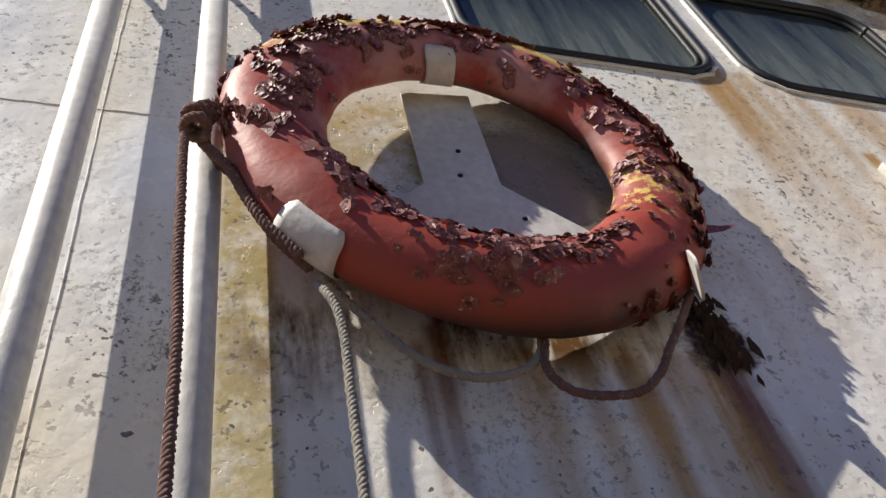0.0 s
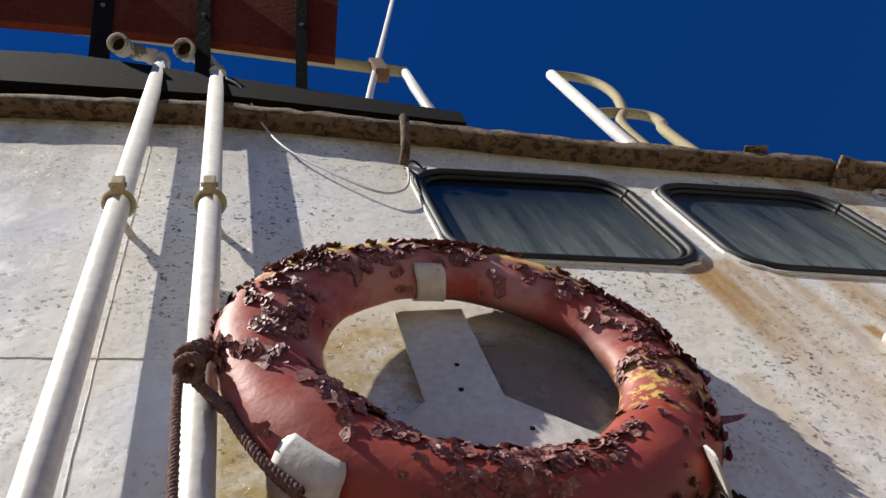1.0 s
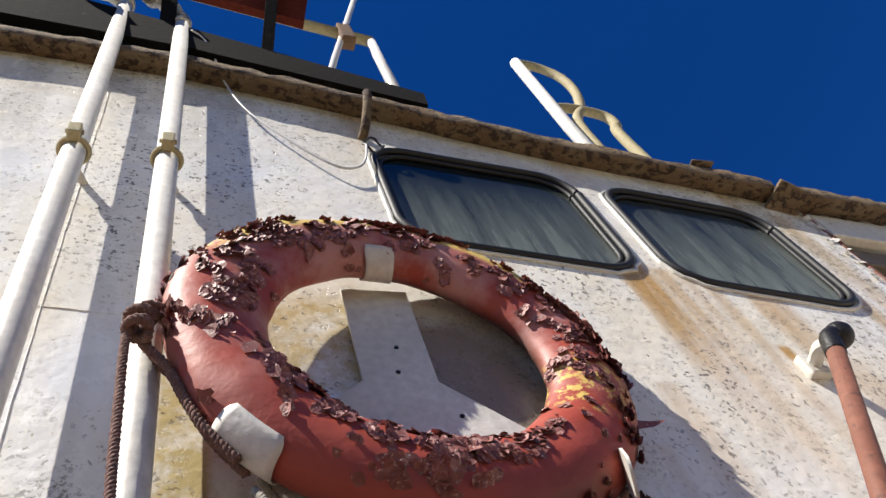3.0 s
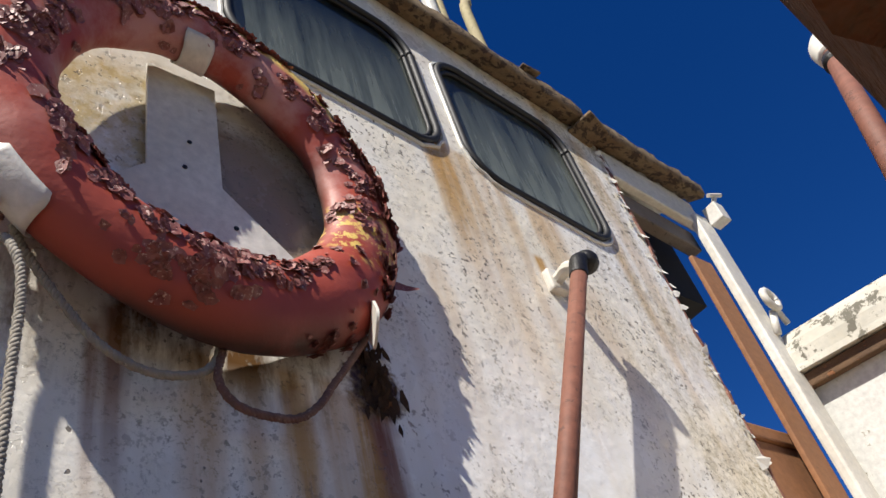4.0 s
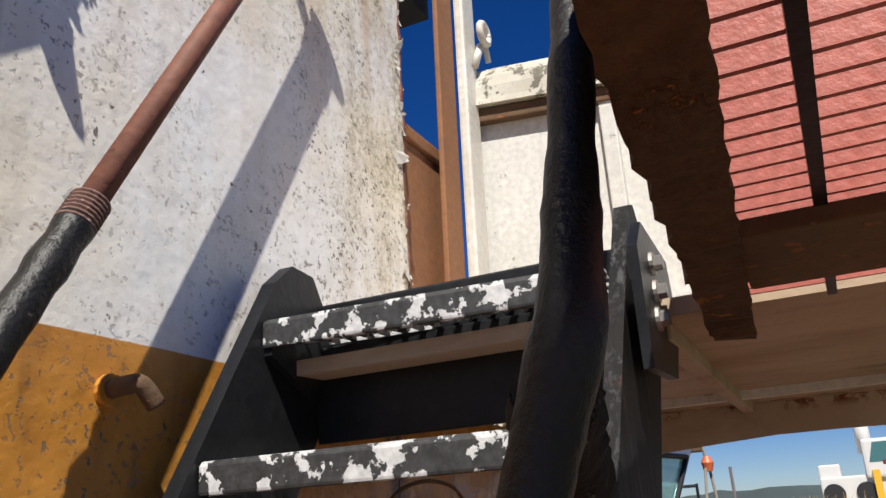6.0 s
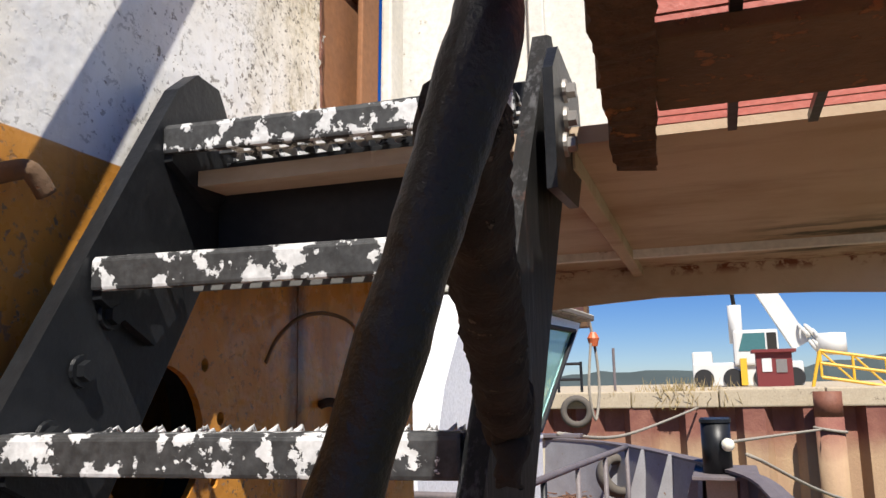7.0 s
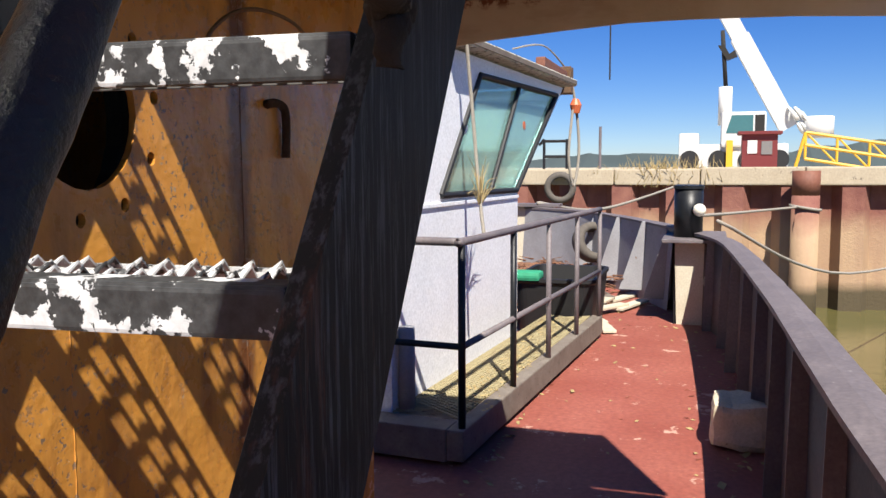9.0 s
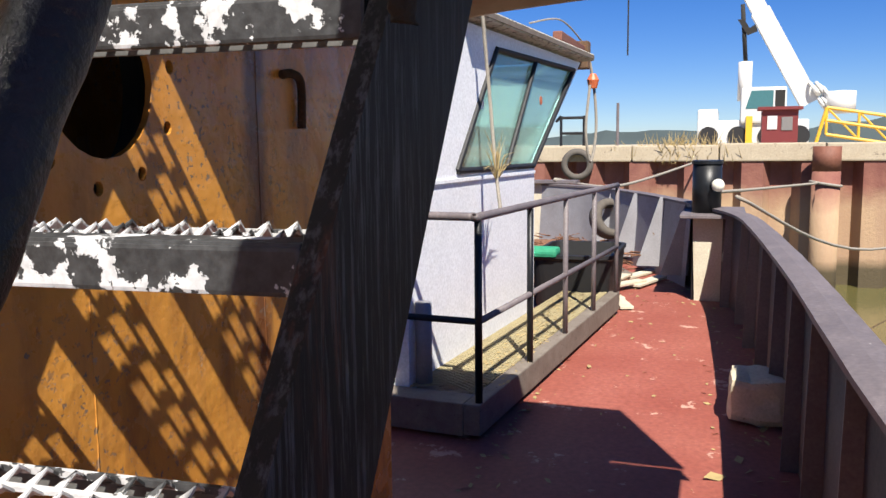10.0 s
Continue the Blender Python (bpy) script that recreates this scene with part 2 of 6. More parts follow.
M_CLEAN = worn("bright white paint", (0.72, 0.71, 0.67), (0.62, 0.61, 0.55), (0.32, 0.29, 0.22), scale=3, spots=0.64, spot_scale=22, rough=0.5)
M_LICHEN = worn("rusted lichen-grown roof edge", (0.16, 0.1, 0.05), (0.22, 0.17, 0.1), (0.05, 0.03, 0.018), scale=9, spots=0.52, spot_scale=40, rough=0.9, bump=0.7)
M_BLACK = worn("black painted steel", (0.009, 0.01, 0.012), (0.019, 0.02, 0.022), (0.09, 0.08, 0.07), scale=6, spots=0.71, rough=0.4, spec=0.3)
M_TAR = worn("tarred black timber", (0.006, 0.006, 0.006), (0.01, 0.009, 0.008), (0.02, 0.018, 0.016), scale=6, rough=0.9, spec=0.1)
M_SCALE = worn("flaking dark rust scale", (0.045, 0.026, 0.016), (0.07, 0.04, 0.022), (0.15, 0.07, 0.03), scale=11, spots=0.63, rough=0.95, bump=1.0, depth=0.01, spec=0.2)
M_BEAM = worn("dark rusted edge angle", (0.085, 0.052, 0.034), (0.14, 0.08, 0.046), (0.3, 0.13, 0.05), scale=8, spots=0.59, spot_scale=14, rough=0.95, bump=1.0, depth=0.01, spec=0.2)
M_STEP = flaking("black steel with flaking pale paint", (0.02, 0.021, 0.022), (0.66, 0.67, 0.68), 0.535)
M_TREAD = flaking("chipped tread edge", (0.025, 0.026, 0.027), (0.6, 0.6, 0.6), 0.45)
M_RUSTRED = worn("red-brown rusted tube", (0.18, 0.064, 0.037), (0.23, 0.09, 0.055), (0.1, 0.04, 0.025), scale=12, spots=0.6, rough=0.7)
M_TAPE = worn("black wrapped tape", (0.008, 0.008, 0.008), (0.02, 0.018, 0.016), (0.07, 0.065, 0.055), scale=16, spots=0.66, spot_scale=90, fine=140, rough=0.45, bump=0.6, depth=0.003, spec=0.35)
M_BARK = worn("rough bark-like wrapping", (0.018, 0.015, 0.013), (0.045, 0.037, 0.03), (0.11, 0.09, 0.07), scale=30, spots=0.6, spot_scale=60, rough=0.85, bump=1.0, depth=0.006, spec=0.25)
M_WOOD = worn("bare weathered wood", (0.3, 0.13, 0.05), (0.24, 0.11, 0.05), (0.12, 0.06, 0.03), scale=10, spots=0.66, rough=0.75)
def string_paint():
    n = Nodes("dark painted plank, worn brown")
    col = n.mix(n.ramp(n.noise(7.0, 6, 0.65), 0.35, 0.7), (0.006, 0.006, 0.007), (0.013, 0.012, 0.011))
    rub = n.math("MULTIPLY", n.ramp(n.noise(110.0, 5, 0.7, n.mapped(1, 1, 0.06)), 0.5, 0.62), n.ramp(n.noise(6.0, 4, 0.6, n.mapped(1, 1, 0.4)), 0.42, 0.62))
    col = n.mix(n.math("MULTIPLY", rub, 0.6), col, (0.13, 0.13, 0.14))
    rust = n.math("MULTIPLY", n.ramp(n.noise(30.0, 6, 0.7, n.mapped(1, 1, 0.12)), 0.55, 0.68), n.ramp(n.noise(5.0, 4), 0.45, 0.6))
    col = n.mix(n.math("MULTIPLY", rust, 0.8), col, (0.1, 0.035, 0.02))
    n.bump(n.math("SUBTRACT", n.noise(60.0, 5, 0.6, n.mapped(1, 1, 0.1)), rub), 0.35, 0.003)
    return n.done(col, 0.6, 0.0, 0.2)


M_STRING = string_paint()
M_GREYWOOD = worn("grey weathered plank", (0.2, 0.17, 0.14), (0.13, 0.1, 0.08), (0.06, 0.05, 0.04), scale=9, spots=0.62, rough=0.8)
M_RUST = worn("scaling rusted beam", (0.16, 0.09, 0.045), (0.1, 0.06, 0.035), (0.24, 0.1, 0.04), scale=8, spots=0.58, rough=0.9, bump=0.7)
def under_paint():
    n = Nodes("stained tan steel plate")
    px, py, pz = n.xyz()
    col = n.mix(n.ramp(n.noise(3.0, 6), 0.35, 0.68), (0.5, 0.4, 0.3), (0.4, 0.3, 0.2))
    run = n.ramp(n.noise(9.0, 6, 0.65, n.mapped(1, 0.25, 1)), 0.5, 0.72)
    col = n.mix(n.math("MULTIPLY", run, 0.6), col, (0.25, 0.16, 0.09))
    mould = n.math("MULTIPLY", n.ramp(n.noise(14.0, 7, 0.7, n.mapped(1, 0.3, 1)), 0.45, 0.58), n.math("MULTIPLY", n.ramp(py, -0.08, -0.18), n.math("MULTIPLY", n.ramp(px, 1.6, 1.85), n.ramp(px, 2.3, 2.15))))
    col = n.mix(mould, col, (0.045, 0.04, 0.02))
    line = n.math("MULTIPLY", n.ramp(n.noise(20.0, 6, 0.7), 0.5, 0.58), n.math("MULTIPLY", n.ramp(px, 2.25, 2.33), n.ramp(pz, 1.9, 1.92)))
    col = n.mix(line, col, (0.17, 0.06, 0.03))
    n.bump(n.math("ADD", n.noise(60.0, 4), n.noise(7.0, 4)), 0.3, 0.005)
    return n.done(col, 0.75, 0.0, 0.3)


M_UNDER = under_paint()
M_RED = worn("faded red paint", (0.5, 0.15, 0.12), (0.44, 0.12, 0.1), (0.55, 0.25, 0.2), scale=6, spots=0.68, fine=120, rough=0.5)
M_OLDRED = worn("dark red boards", (0.11, 0.022, 0.014), (0.15, 0.035, 0.02), (0.16, 0.07, 0.05), scale=4, spots=0.66, rough=0.9, spec=0.08)
M_DECK = worn("worn red deck paint", (0.25, 0.062, 0.042), (0.33, 0.105, 0.075), (0.45, 0.26, 0.2), scale=1.4, spots=0.6, spot_scale=4, fine=30, rough=0.7)
M_BULW = worn("dark brown painted bulwark", (0.1, 0.065, 0.05), (0.15, 0.1, 0.08), (0.07, 0.04, 0.03), scale=4, spots=0.62, rough=0.7)
M_CAP = worn("worn grey-brown cap rail", (0.13, 0.11, 0.115), (0.19, 0.16, 0.16), (0.34, 0.31, 0.3), scale=5, spots=0.66, rough=0.6)
M_GREY = worn("grey-white bulwark paint", (0.34, 0.34, 0.36), (0.25, 0.24, 0.25), (0.18, 0.1, 0.06), scale=3, spots=0.66, rough=0.7)
M_CREAM = worn("cream painted plate", (0.6, 0.55, 0.43), (0.5, 0.44, 0.32), (0.24, 0.14, 0.07), scale=4, spots=0.68, rough=0.7)
M_TOWER = worn("clean white tower paint", (0.88, 0.89, 0.92), (0.82, 0.83, 0.86), (0.5, 0.5, 0.5), scale=3, spots=0.74, rough=0.4)
M_CONC = worn("pale weathered concrete", (0.5, 0.42, 0.3), (0.42, 0.34, 0.24), (0.22, 0.18, 0.13), scale=1.5, spots=0.62, spot_scale=5, fine=20, rough=0.9)
M_BLOCK = worn("cream cracked block", (0.66, 0.58, 0.42), (0.55, 0.47, 0.33), (0.25, 0.2, 0.14), scale=7, spots=0.64, rough=0.9, bump=0.6)
M_ROPE_BROWN = worn("weathered maroon rope", (0.16, 0.085, 0.07), (0.22, 0.13, 0.1), (0.3, 0.2, 0.16), scale=40, spots=0.6, rough=0.95)
M_ROPE_GREY = worn("bleached grey rope", (0.34, 0.31, 0.26), (0.26, 0.23, 0.19), (0.42, 0.38, 0.32), scale=40, spots=0.6, rough=0.95)
M_GOLD = worn("lichen-crusted tube", (0.42, 0.36, 0.2), (0.34, 0.28, 0.16), (0.16, 0.12, 0.07), scale=20, spots=0.6, rough=0.8)
M_RUBBER = plain("black rubber", (0.012, 0.012, 0.013), 0.6)
# near-black colour, standing in for indoor shade on the closed-in parts
M_DARK = plain("near-black interior shade", (0.02, 0.018, 0.016), 0.9)
M_YELLOW = plain("yellow paint", (0.72, 0.42, 0.03), 0.5)
M_CRANE = plain("white crane paint", (0.6, 0.6, 0.58), 0.4, var=0.1)
M_TEAL = plain("tinted cab glass", (0.06, 0.16, 0.17), 0.1)
M_HUT = plain("dark red hut", (0.16, 0.02, 0.02), 0.6)
M_HILL = plain("far wooded hill", (0.05, 0.07, 0.07), 0.9, scale=0.02)
M_DEBRIS = worn("brown leaf litter", (0.2, 0.09, 0.05), (0.27, 0.14, 0.08), (0.1, 0.05, 0.03), scale=14, spots=0.55, rough=0.95, bump=1.0)
M_ORANGE = plain("orange hook block", (0.6, 0.14, 0.05), 0.5)
M_STEEL = plain("galvanised bolt steel", (0.3, 0.28, 0.26), 0.45, 0.6)
M_LAMP = plain("white lamp lens", (0.9, 0.86, 0.7), 0.3)
M_WIRE = plain("white wire", (0.55, 0.55, 0.55), 0.5)
M_DRY = plain("dry grass and twigs", (0.36, 0.27, 0.12), 0.9)


def pile_steel():
    n = Nodes("rust-stained sheet piling")
    px, py, pz = n.xyz()
    low = n.ramp(n.math("ADD", pz, n.math("MULTIPLY", n.noise(1.2, 4), 0.8)), 0.75, 0.05)
    up = n.mix(n.ramp(n.noise(2.0, 6), 0.35, 0.65), (0.17, 0.06, 0.045), (0.24, 0.1, 0.07))
    dn = n.mix(n.ramp(n.noise(1.5, 6, 0.6, n.mapped(1, 1, 0.2)), 0.35, 0.65), (0.42, 0.29, 0.17), (0.33, 0.21, 0.13))
    col = n.mix(low, up, dn)
    wet = n.ramp(pz, -1.6, -1.9)
    col = n.mix(wet, col, (0.08, 0.06, 0.03))
    n.bump(n.noise(12.0, 5), 0.4, 0.03)
    return n.done(col, 0.85)


M_PILE = pile_steel()


def water_mat():
    n = Nodes("murky olive water")
    n.bump(n.noise(2.5, 5, 0.6), 0.25, 0.05)
    return n.done(n.mix(n.ramp(n.noise(0.4), 0.3, 0.7), (0.09, 0.085, 0.03), (0.12, 0.105, 0.04)), 0.15, 0.0, 0.5)


M_WATER = water_mat()


def pane_glass(name, tint):
    n = Nodes(name)
    n.bsdf.inputs["Transmission Weight"].default_value = 0.85
    n.bsdf.inputs["IOR"].default_value = 1.3
    return n.done(tint, 0.05)


M_PANE = pane_glass("green tinted pane", (0.5, 0.78, 0.76))


# ---- mesh helpers ----
def part(name, bm, material, parent=None, label="", smooth=False):
    """Link a bmesh as one mesh object, under a thing if one is given."""
    bmesh.ops.recalc_face_normals(bm, faces=bm.faces[:])
    me = bpy.data.meshes.new(name)
    bm.to_mesh(me)
    bm.free()
    me.materials.append(material)
    if smooth:
        for p in me.polygons:
            p.use_smooth = True
    ob = new(name, me)
    if parent is not None:
        ob.parent = parent
    if label:
        tagged(ob, label)
    return ob


def thing(name, label, category, group="", kind=""):
    return tagged(new(name), label, category, group, kind)


def add_box(bm, x0, x1, y0, y1, z0, z1, bevel=0.0, m=None):
    r = bmesh.ops.create_cube(bm, size=1.0)
    vs = r["verts"]
    bmesh.ops.scale(bm, vec=(x1 - x0, y1 - y0, z1 - z0), verts=vs)
    bmesh.ops.translate(bm, vec=((x0 + x1) / 2, (y0 + y1) / 2, (z0 + z1) / 2), verts=vs)
    if bevel:
        es = list({e for v in vs for e in v.link_edges})
        r = bmesh.ops.bevel(bm, geom=es, offset=bevel, segments=2, affect="EDGES", profile=0.6)
        vs = list({v for f in r["faces"] for v in f.verts} | {v for v in vs if v.is_valid})
    if m is not None:
        bmesh.ops.transform(bm, matrix=m, verts=vs)
    return vs


def box(x0, x1, y0, y1, z0, z1, bevel=0.0):
    bm = bmesh.new()
    add_box(bm, x0, x1, y0, y1, z0, z1, bevel)
    return bm


def add_tube(bm, pts, r, sides=12, caps=True):
    """A round bar along a list of points; r is one radius or one for each point."""
    pts = [Vector(p) for p in pts]
    rs = r if isinstance(r, (list, tuple)) else [r] * len(pts)
    rings, up = [], None
    for i, p in enumerate(pts):
        d = (pts[min(i + 1, len(pts) - 1)] - pts[max(i - 1, 0)]).normalized()
        if up is None:
            up = Vector((0, 0, 1)) if abs(d.z) < 0.9 else Vector((1, 0, 0))
        a = (up - d * up.dot(d)).normalized()
        b = d.cross(a)
        up = a
        rings.append([bm.verts.new(p + (a * math.cos(2 * math.pi * k / sides) + b * math.sin(2 * math.pi * k / sides)) * rs[i]) for k in range(sides)])
    for q0, q1 in zip(rings, rings[1:]):
        for k in range(sides):
            bm.faces.new((q0[k], q0[(k + 1) % sides], q1[(k + 1) % sides], q1[k]))
    if caps:
        bm.faces.new(rings[0])
        bm.faces.new(rings[-1])
    return rings


def tube(pts, r, sides=12):
    bm = bmesh.new()
    add_tube(bm, pts, r, sides)
    return bm


def spline(pts, steps=8):
    """A smooth line through points."""
    pts = [Vector(p) for p in pts]
    out = []
    for i in range(len(pts) - 1):
        p0, p1, p2, p3 = pts[max(i - 1, 0)], pts[i], pts[i + 1], pts[min(i + 2, len(pts) - 1)]
        for s in range(steps):
            t = s / steps
            out.append(0.5 * (2 * p1 + (p2 - p0) * t + (2 * p0 - 5 * p1 + 4 * p2 - p3) * t * t + (3 * p1 - p0 - 3 * p2 + p3) * t ** 3))
    out.append(pts[-1])
    return out


def rope(pts, r, turns_per_m=45, step=0.004):
    """A three-strand laid rope along a smooth line."""
    line = spline(pts, 24)
    length, run = 0.0, [0.0]
    for a, b in zip(line, line[1:]):
        length += (b - a).length
        run.append(length)
    n = max(8, int(length / step))
    dense, j = [], 0
    for i in range(n + 1):
        s = length * i / n
        while j < len(run) - 2 and run[j + 1] < s:
            j += 1
        f = (s - run[j]) / max(1e-9, run[j + 1] - run[j])
        dense.append(line[j].lerp(line[j + 1], f))
    bm = bmesh.new()
    frames, up = [], Vector((0.3, 0.9, 0.2))
    for i in range(n + 1):
        d = (dense[min(i + 1, n)] - dense[max(i - 1, 0)]).normalized()
        a = (up - d * up.dot(d)).normalized()
        frames.append((a, d.cross(a)))
        up = a
    for k in range(3):
        strand = []
        for i, p in enumerate(dense):
            w = 2 * math.pi * (k / 3 + turns_per_m * length * i / n)
            a, b = frames[i]
            strand.append(p + (a * math.cos(w) + b * math.sin(w)) * r * 0.5)
        add_tube(bm, strand, r * 0.58, 6)
    return bm


def plate(outer, holes, to3, thick):
    """A flat plate with openings: 2D loops laid into space by to3, given a thickness vector."""
    bm = bmesh.new()
    es = []
    for loop in [outer, *holes]:
        vs = [bm.verts.new(to3(u, v)) for u, v in loop]
        es += [bm.edges.new((vs[i], vs[(i + 1) % len(vs)])) for i in range(len(vs))]
    bmesh.ops.triangle_fill(bm, use_beauty=True, use_dissolve=False, edges=es)
    r = bmesh.ops.extrude_face_region(bm, geom=bm.faces[:])
    bmesh.ops.translate(bm, vec=thick, verts=[g for g in r["geom"] if isinstance(g, bmesh.types.BMVert)])
    return bm


def rounded(x0, x1, z0, z1, r, n=6):
    out = []
    for cx, cz, a0 in ((x1 - r, z1 - r, 0), (x0 + r, z1 - r, 90), (x0 + r, z0 + r, 180), (x1 - r, z0 + r, 270)):
        for i in range(n + 1):
            a = radians(a0 + 90 * i / n)
            out.append((cx + r * math.cos(a), cz + r * math.sin(a)))
    return out


def ellipse(cx, cz, rx, rz, n=24):
    return [(cx + rx * math.cos(2 * math.pi * i / n), cz + rz * math.sin(2 * math.pi * i / n)) for i in range(n)]


def jag(p, q, n, amp, rng):
    """Points of a ragged line from p to q."""
    return [(p[0] + (q[0] - p[0]) * i / n + rng.uniform(-amp, amp), p[1] + (q[1] - p[1]) * i / n) for i in range(n + 1)]


def bolt(bm, p, axis, r=0.01, h=0.008):
    """A hexagonal bolt head on a washer."""
    q = Vector(axis).normalized()
    m = Matrix.Translation(Vector(p)) @ q.to_track_quat("Z", "Y").to_matrix().to_4x4()
    for rr, h0, h1, seg in ((r * 1.5, 0, h * 0.3, 16), (r, h * 0.3, h, 6)):
        v = bmesh.ops.create_cone(bm, cap_ends=True, segments=seg, radius1=rr, radius2=rr * 0.94, depth=h1 - h0)["verts"]
        bmesh.ops.transform(bm, matrix=m @ Matrix.Translation((0, 0, (h0 + h1) / 2)), verts=v)


# ---- deckhouse ----
W = 0.72
UP = lambda u, v: (u, W, v)
W1, W2 = (0.297, 0.792, 3.207, 3.662, -0.16), (0.882, 1.312, 3.117, 3.562, -0.19)
rng = random.Random(4)
EAVE = [(-2.4, 4.06), (-0.72, 4.03), (-0.16, 3.98), (0.12, 3.9), (0.42, 3.81), (0.8, 3.69), (1.15, 3.615), (1.5, 3.54)]


def eave_z(x):
    """Height of the roof edge, which falls towards the bow."""
    for (x0, z0), (x1, z1) in zip(EAVE, EAVE[1:]):
        if x <= x1:
            return z0 + (z1 - z0) * (x - x0) / (x1 - x0)
    return EAVE[-1][1]


edge = jag((1.465, 2.0), (1.48, 2.7), 22, 0.006, rng) + jag((1.48, 2.73), (1.505, 3.58), 20, 0.005, rng)
outline = [(-2.2, 0.0), (2.0, 0.0), (2.0, 1.9), (1.465, 1.9)] + edge + [(x, z + 0.045) for x, z in EAVE[-2:0:-1]] + [(-2.2, 4.1)]
PORT = (0.985, 1.535, 0.107, 0.112)


def skewed(x0, x1, z0, z1, slope, r, n=6):
    """A rounded window outline whose sill and head fall towards the bow."""
    return [(u, v + slope * (u - x0)) for u, v in rounded(x0, x1, z0, z1, r, n)]


bolt_holes = [ellipse(PORT[0] + 1.44 * PORT[2] * math.cos(a), PORT[1] + 1.38 * PORT[3] * math.sin(a), 0.010, 0.011, 10) for a in [2 * math.pi * (i + 0.3) / 10 for i in range(10)]]
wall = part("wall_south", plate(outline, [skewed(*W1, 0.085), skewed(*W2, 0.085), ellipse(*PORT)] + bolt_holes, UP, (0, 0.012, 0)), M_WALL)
tagged(wall, "weathered white steel deckhouse wall with ochre lower band", "wall", kind="structure")
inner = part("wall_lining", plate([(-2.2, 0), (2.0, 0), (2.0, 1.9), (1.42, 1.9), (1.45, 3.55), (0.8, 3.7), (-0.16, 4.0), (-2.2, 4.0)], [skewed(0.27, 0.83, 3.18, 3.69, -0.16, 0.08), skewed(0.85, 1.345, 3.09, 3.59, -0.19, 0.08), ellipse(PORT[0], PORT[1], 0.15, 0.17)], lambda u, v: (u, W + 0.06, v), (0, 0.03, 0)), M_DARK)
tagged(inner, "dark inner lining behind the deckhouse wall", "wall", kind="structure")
for nm, b in (("wall_north", (-2.2, 1.45, 3.0, 3.06, 0, 3.5)), ("wall_west", (-2.26, -2.2, 0.735, 3.06, 0, 4.0)), ("wall_east", (1.40, 1.44, 0.82, 3.0, 1.95, 3.45)), ("wall_bow", (1.94, 2.0, 0.735, 3.0, 0, 1.9))):
    tagged(part(nm, box(*b), M_WALL), "plain steel wall closing the deckhouse", "wall", kind="structure")
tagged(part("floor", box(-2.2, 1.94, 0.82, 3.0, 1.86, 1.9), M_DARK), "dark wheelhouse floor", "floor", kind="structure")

# raised weld seams on the plating
for nm, pts in (("seam", [(-2.2, 3.1), (-0.9, 2.97), (-0.46, 2.917), (-0.2, 2.887), (0.0, 2.87)]), ("seam", [(-0.318, 4.0), (-0.32, 3.0), (-0.318, 1.93)]), ("seam", [(0.935, 1.3), (0.932, 1.0), (0.92, 0.1)]), ("seam", [(1.385, 1.9), (1.39, 1.0), (1.38, 0.1)])):
    rr = random.Random(2)
    line = []
    for a, b in zip(pts, pts[1:]):
        for i in range(24):
            line.append((a[0] + (b[0] - a[0]) * i / 24 + rr.uniform(-0.0012, 0.0012), W - 0.0005, a[1] + (b[1] - a[1]) * i / 24 + rr.uniform(-0.0012, 0.0012)))
    part(nm, tube(line, [0.0011 + rr.uniform(-0.0004, 0.0004) for _ in line], 6), M_WALL, wall)
# curls of paint along the torn edge of the plating
bm = bmesh.new()
rr = random.Random(8)
for i in range(90):
    z = rr.uniform(2.0, 3.55)
    x = 1.467 + 0.03 * (z - 2.0) / 1.5 + rr.uniform(-0.03, 0.012)
    s = rr.uniform(0.003, 0.014) * (1.7 if rr.random() < 0.12 else 1)
    a = rr.uniform(0, 6.28)
    u, v = Vector((math.cos(a), 0, math.sin(a))) * s, Vector((-math.sin(a), 0, math.cos(a))) * s * rr.uniform(0.4, 1)
    lift = Vector((0, -rr.uniform(0.3, 1.0) * s, 0))
    p = Vector((x, W - 0.002, z))
    q = [bm.verts.new(p - u - v), bm.verts.new(p + u * 0.2 - v + lift * 0.3), bm.verts.new(p + u + lift), bm.verts.new(p + u * 0.2 + v + lift * 0.4), bm.verts.new(p - u * 0.7 + v)]
    bm.faces.new(q)
part("peeling_paint", bm, M_WHITE, wall, "white paint curling off the torn edge")
part("rust_edge", tube([(x + 0.004, W + 0.004, z) for x, z in edge], [0.006 + rng.uniform(-0.002, 0.004) for _ in edge], 6), M_RUSTRED, wall, "rusted raw plate edge")


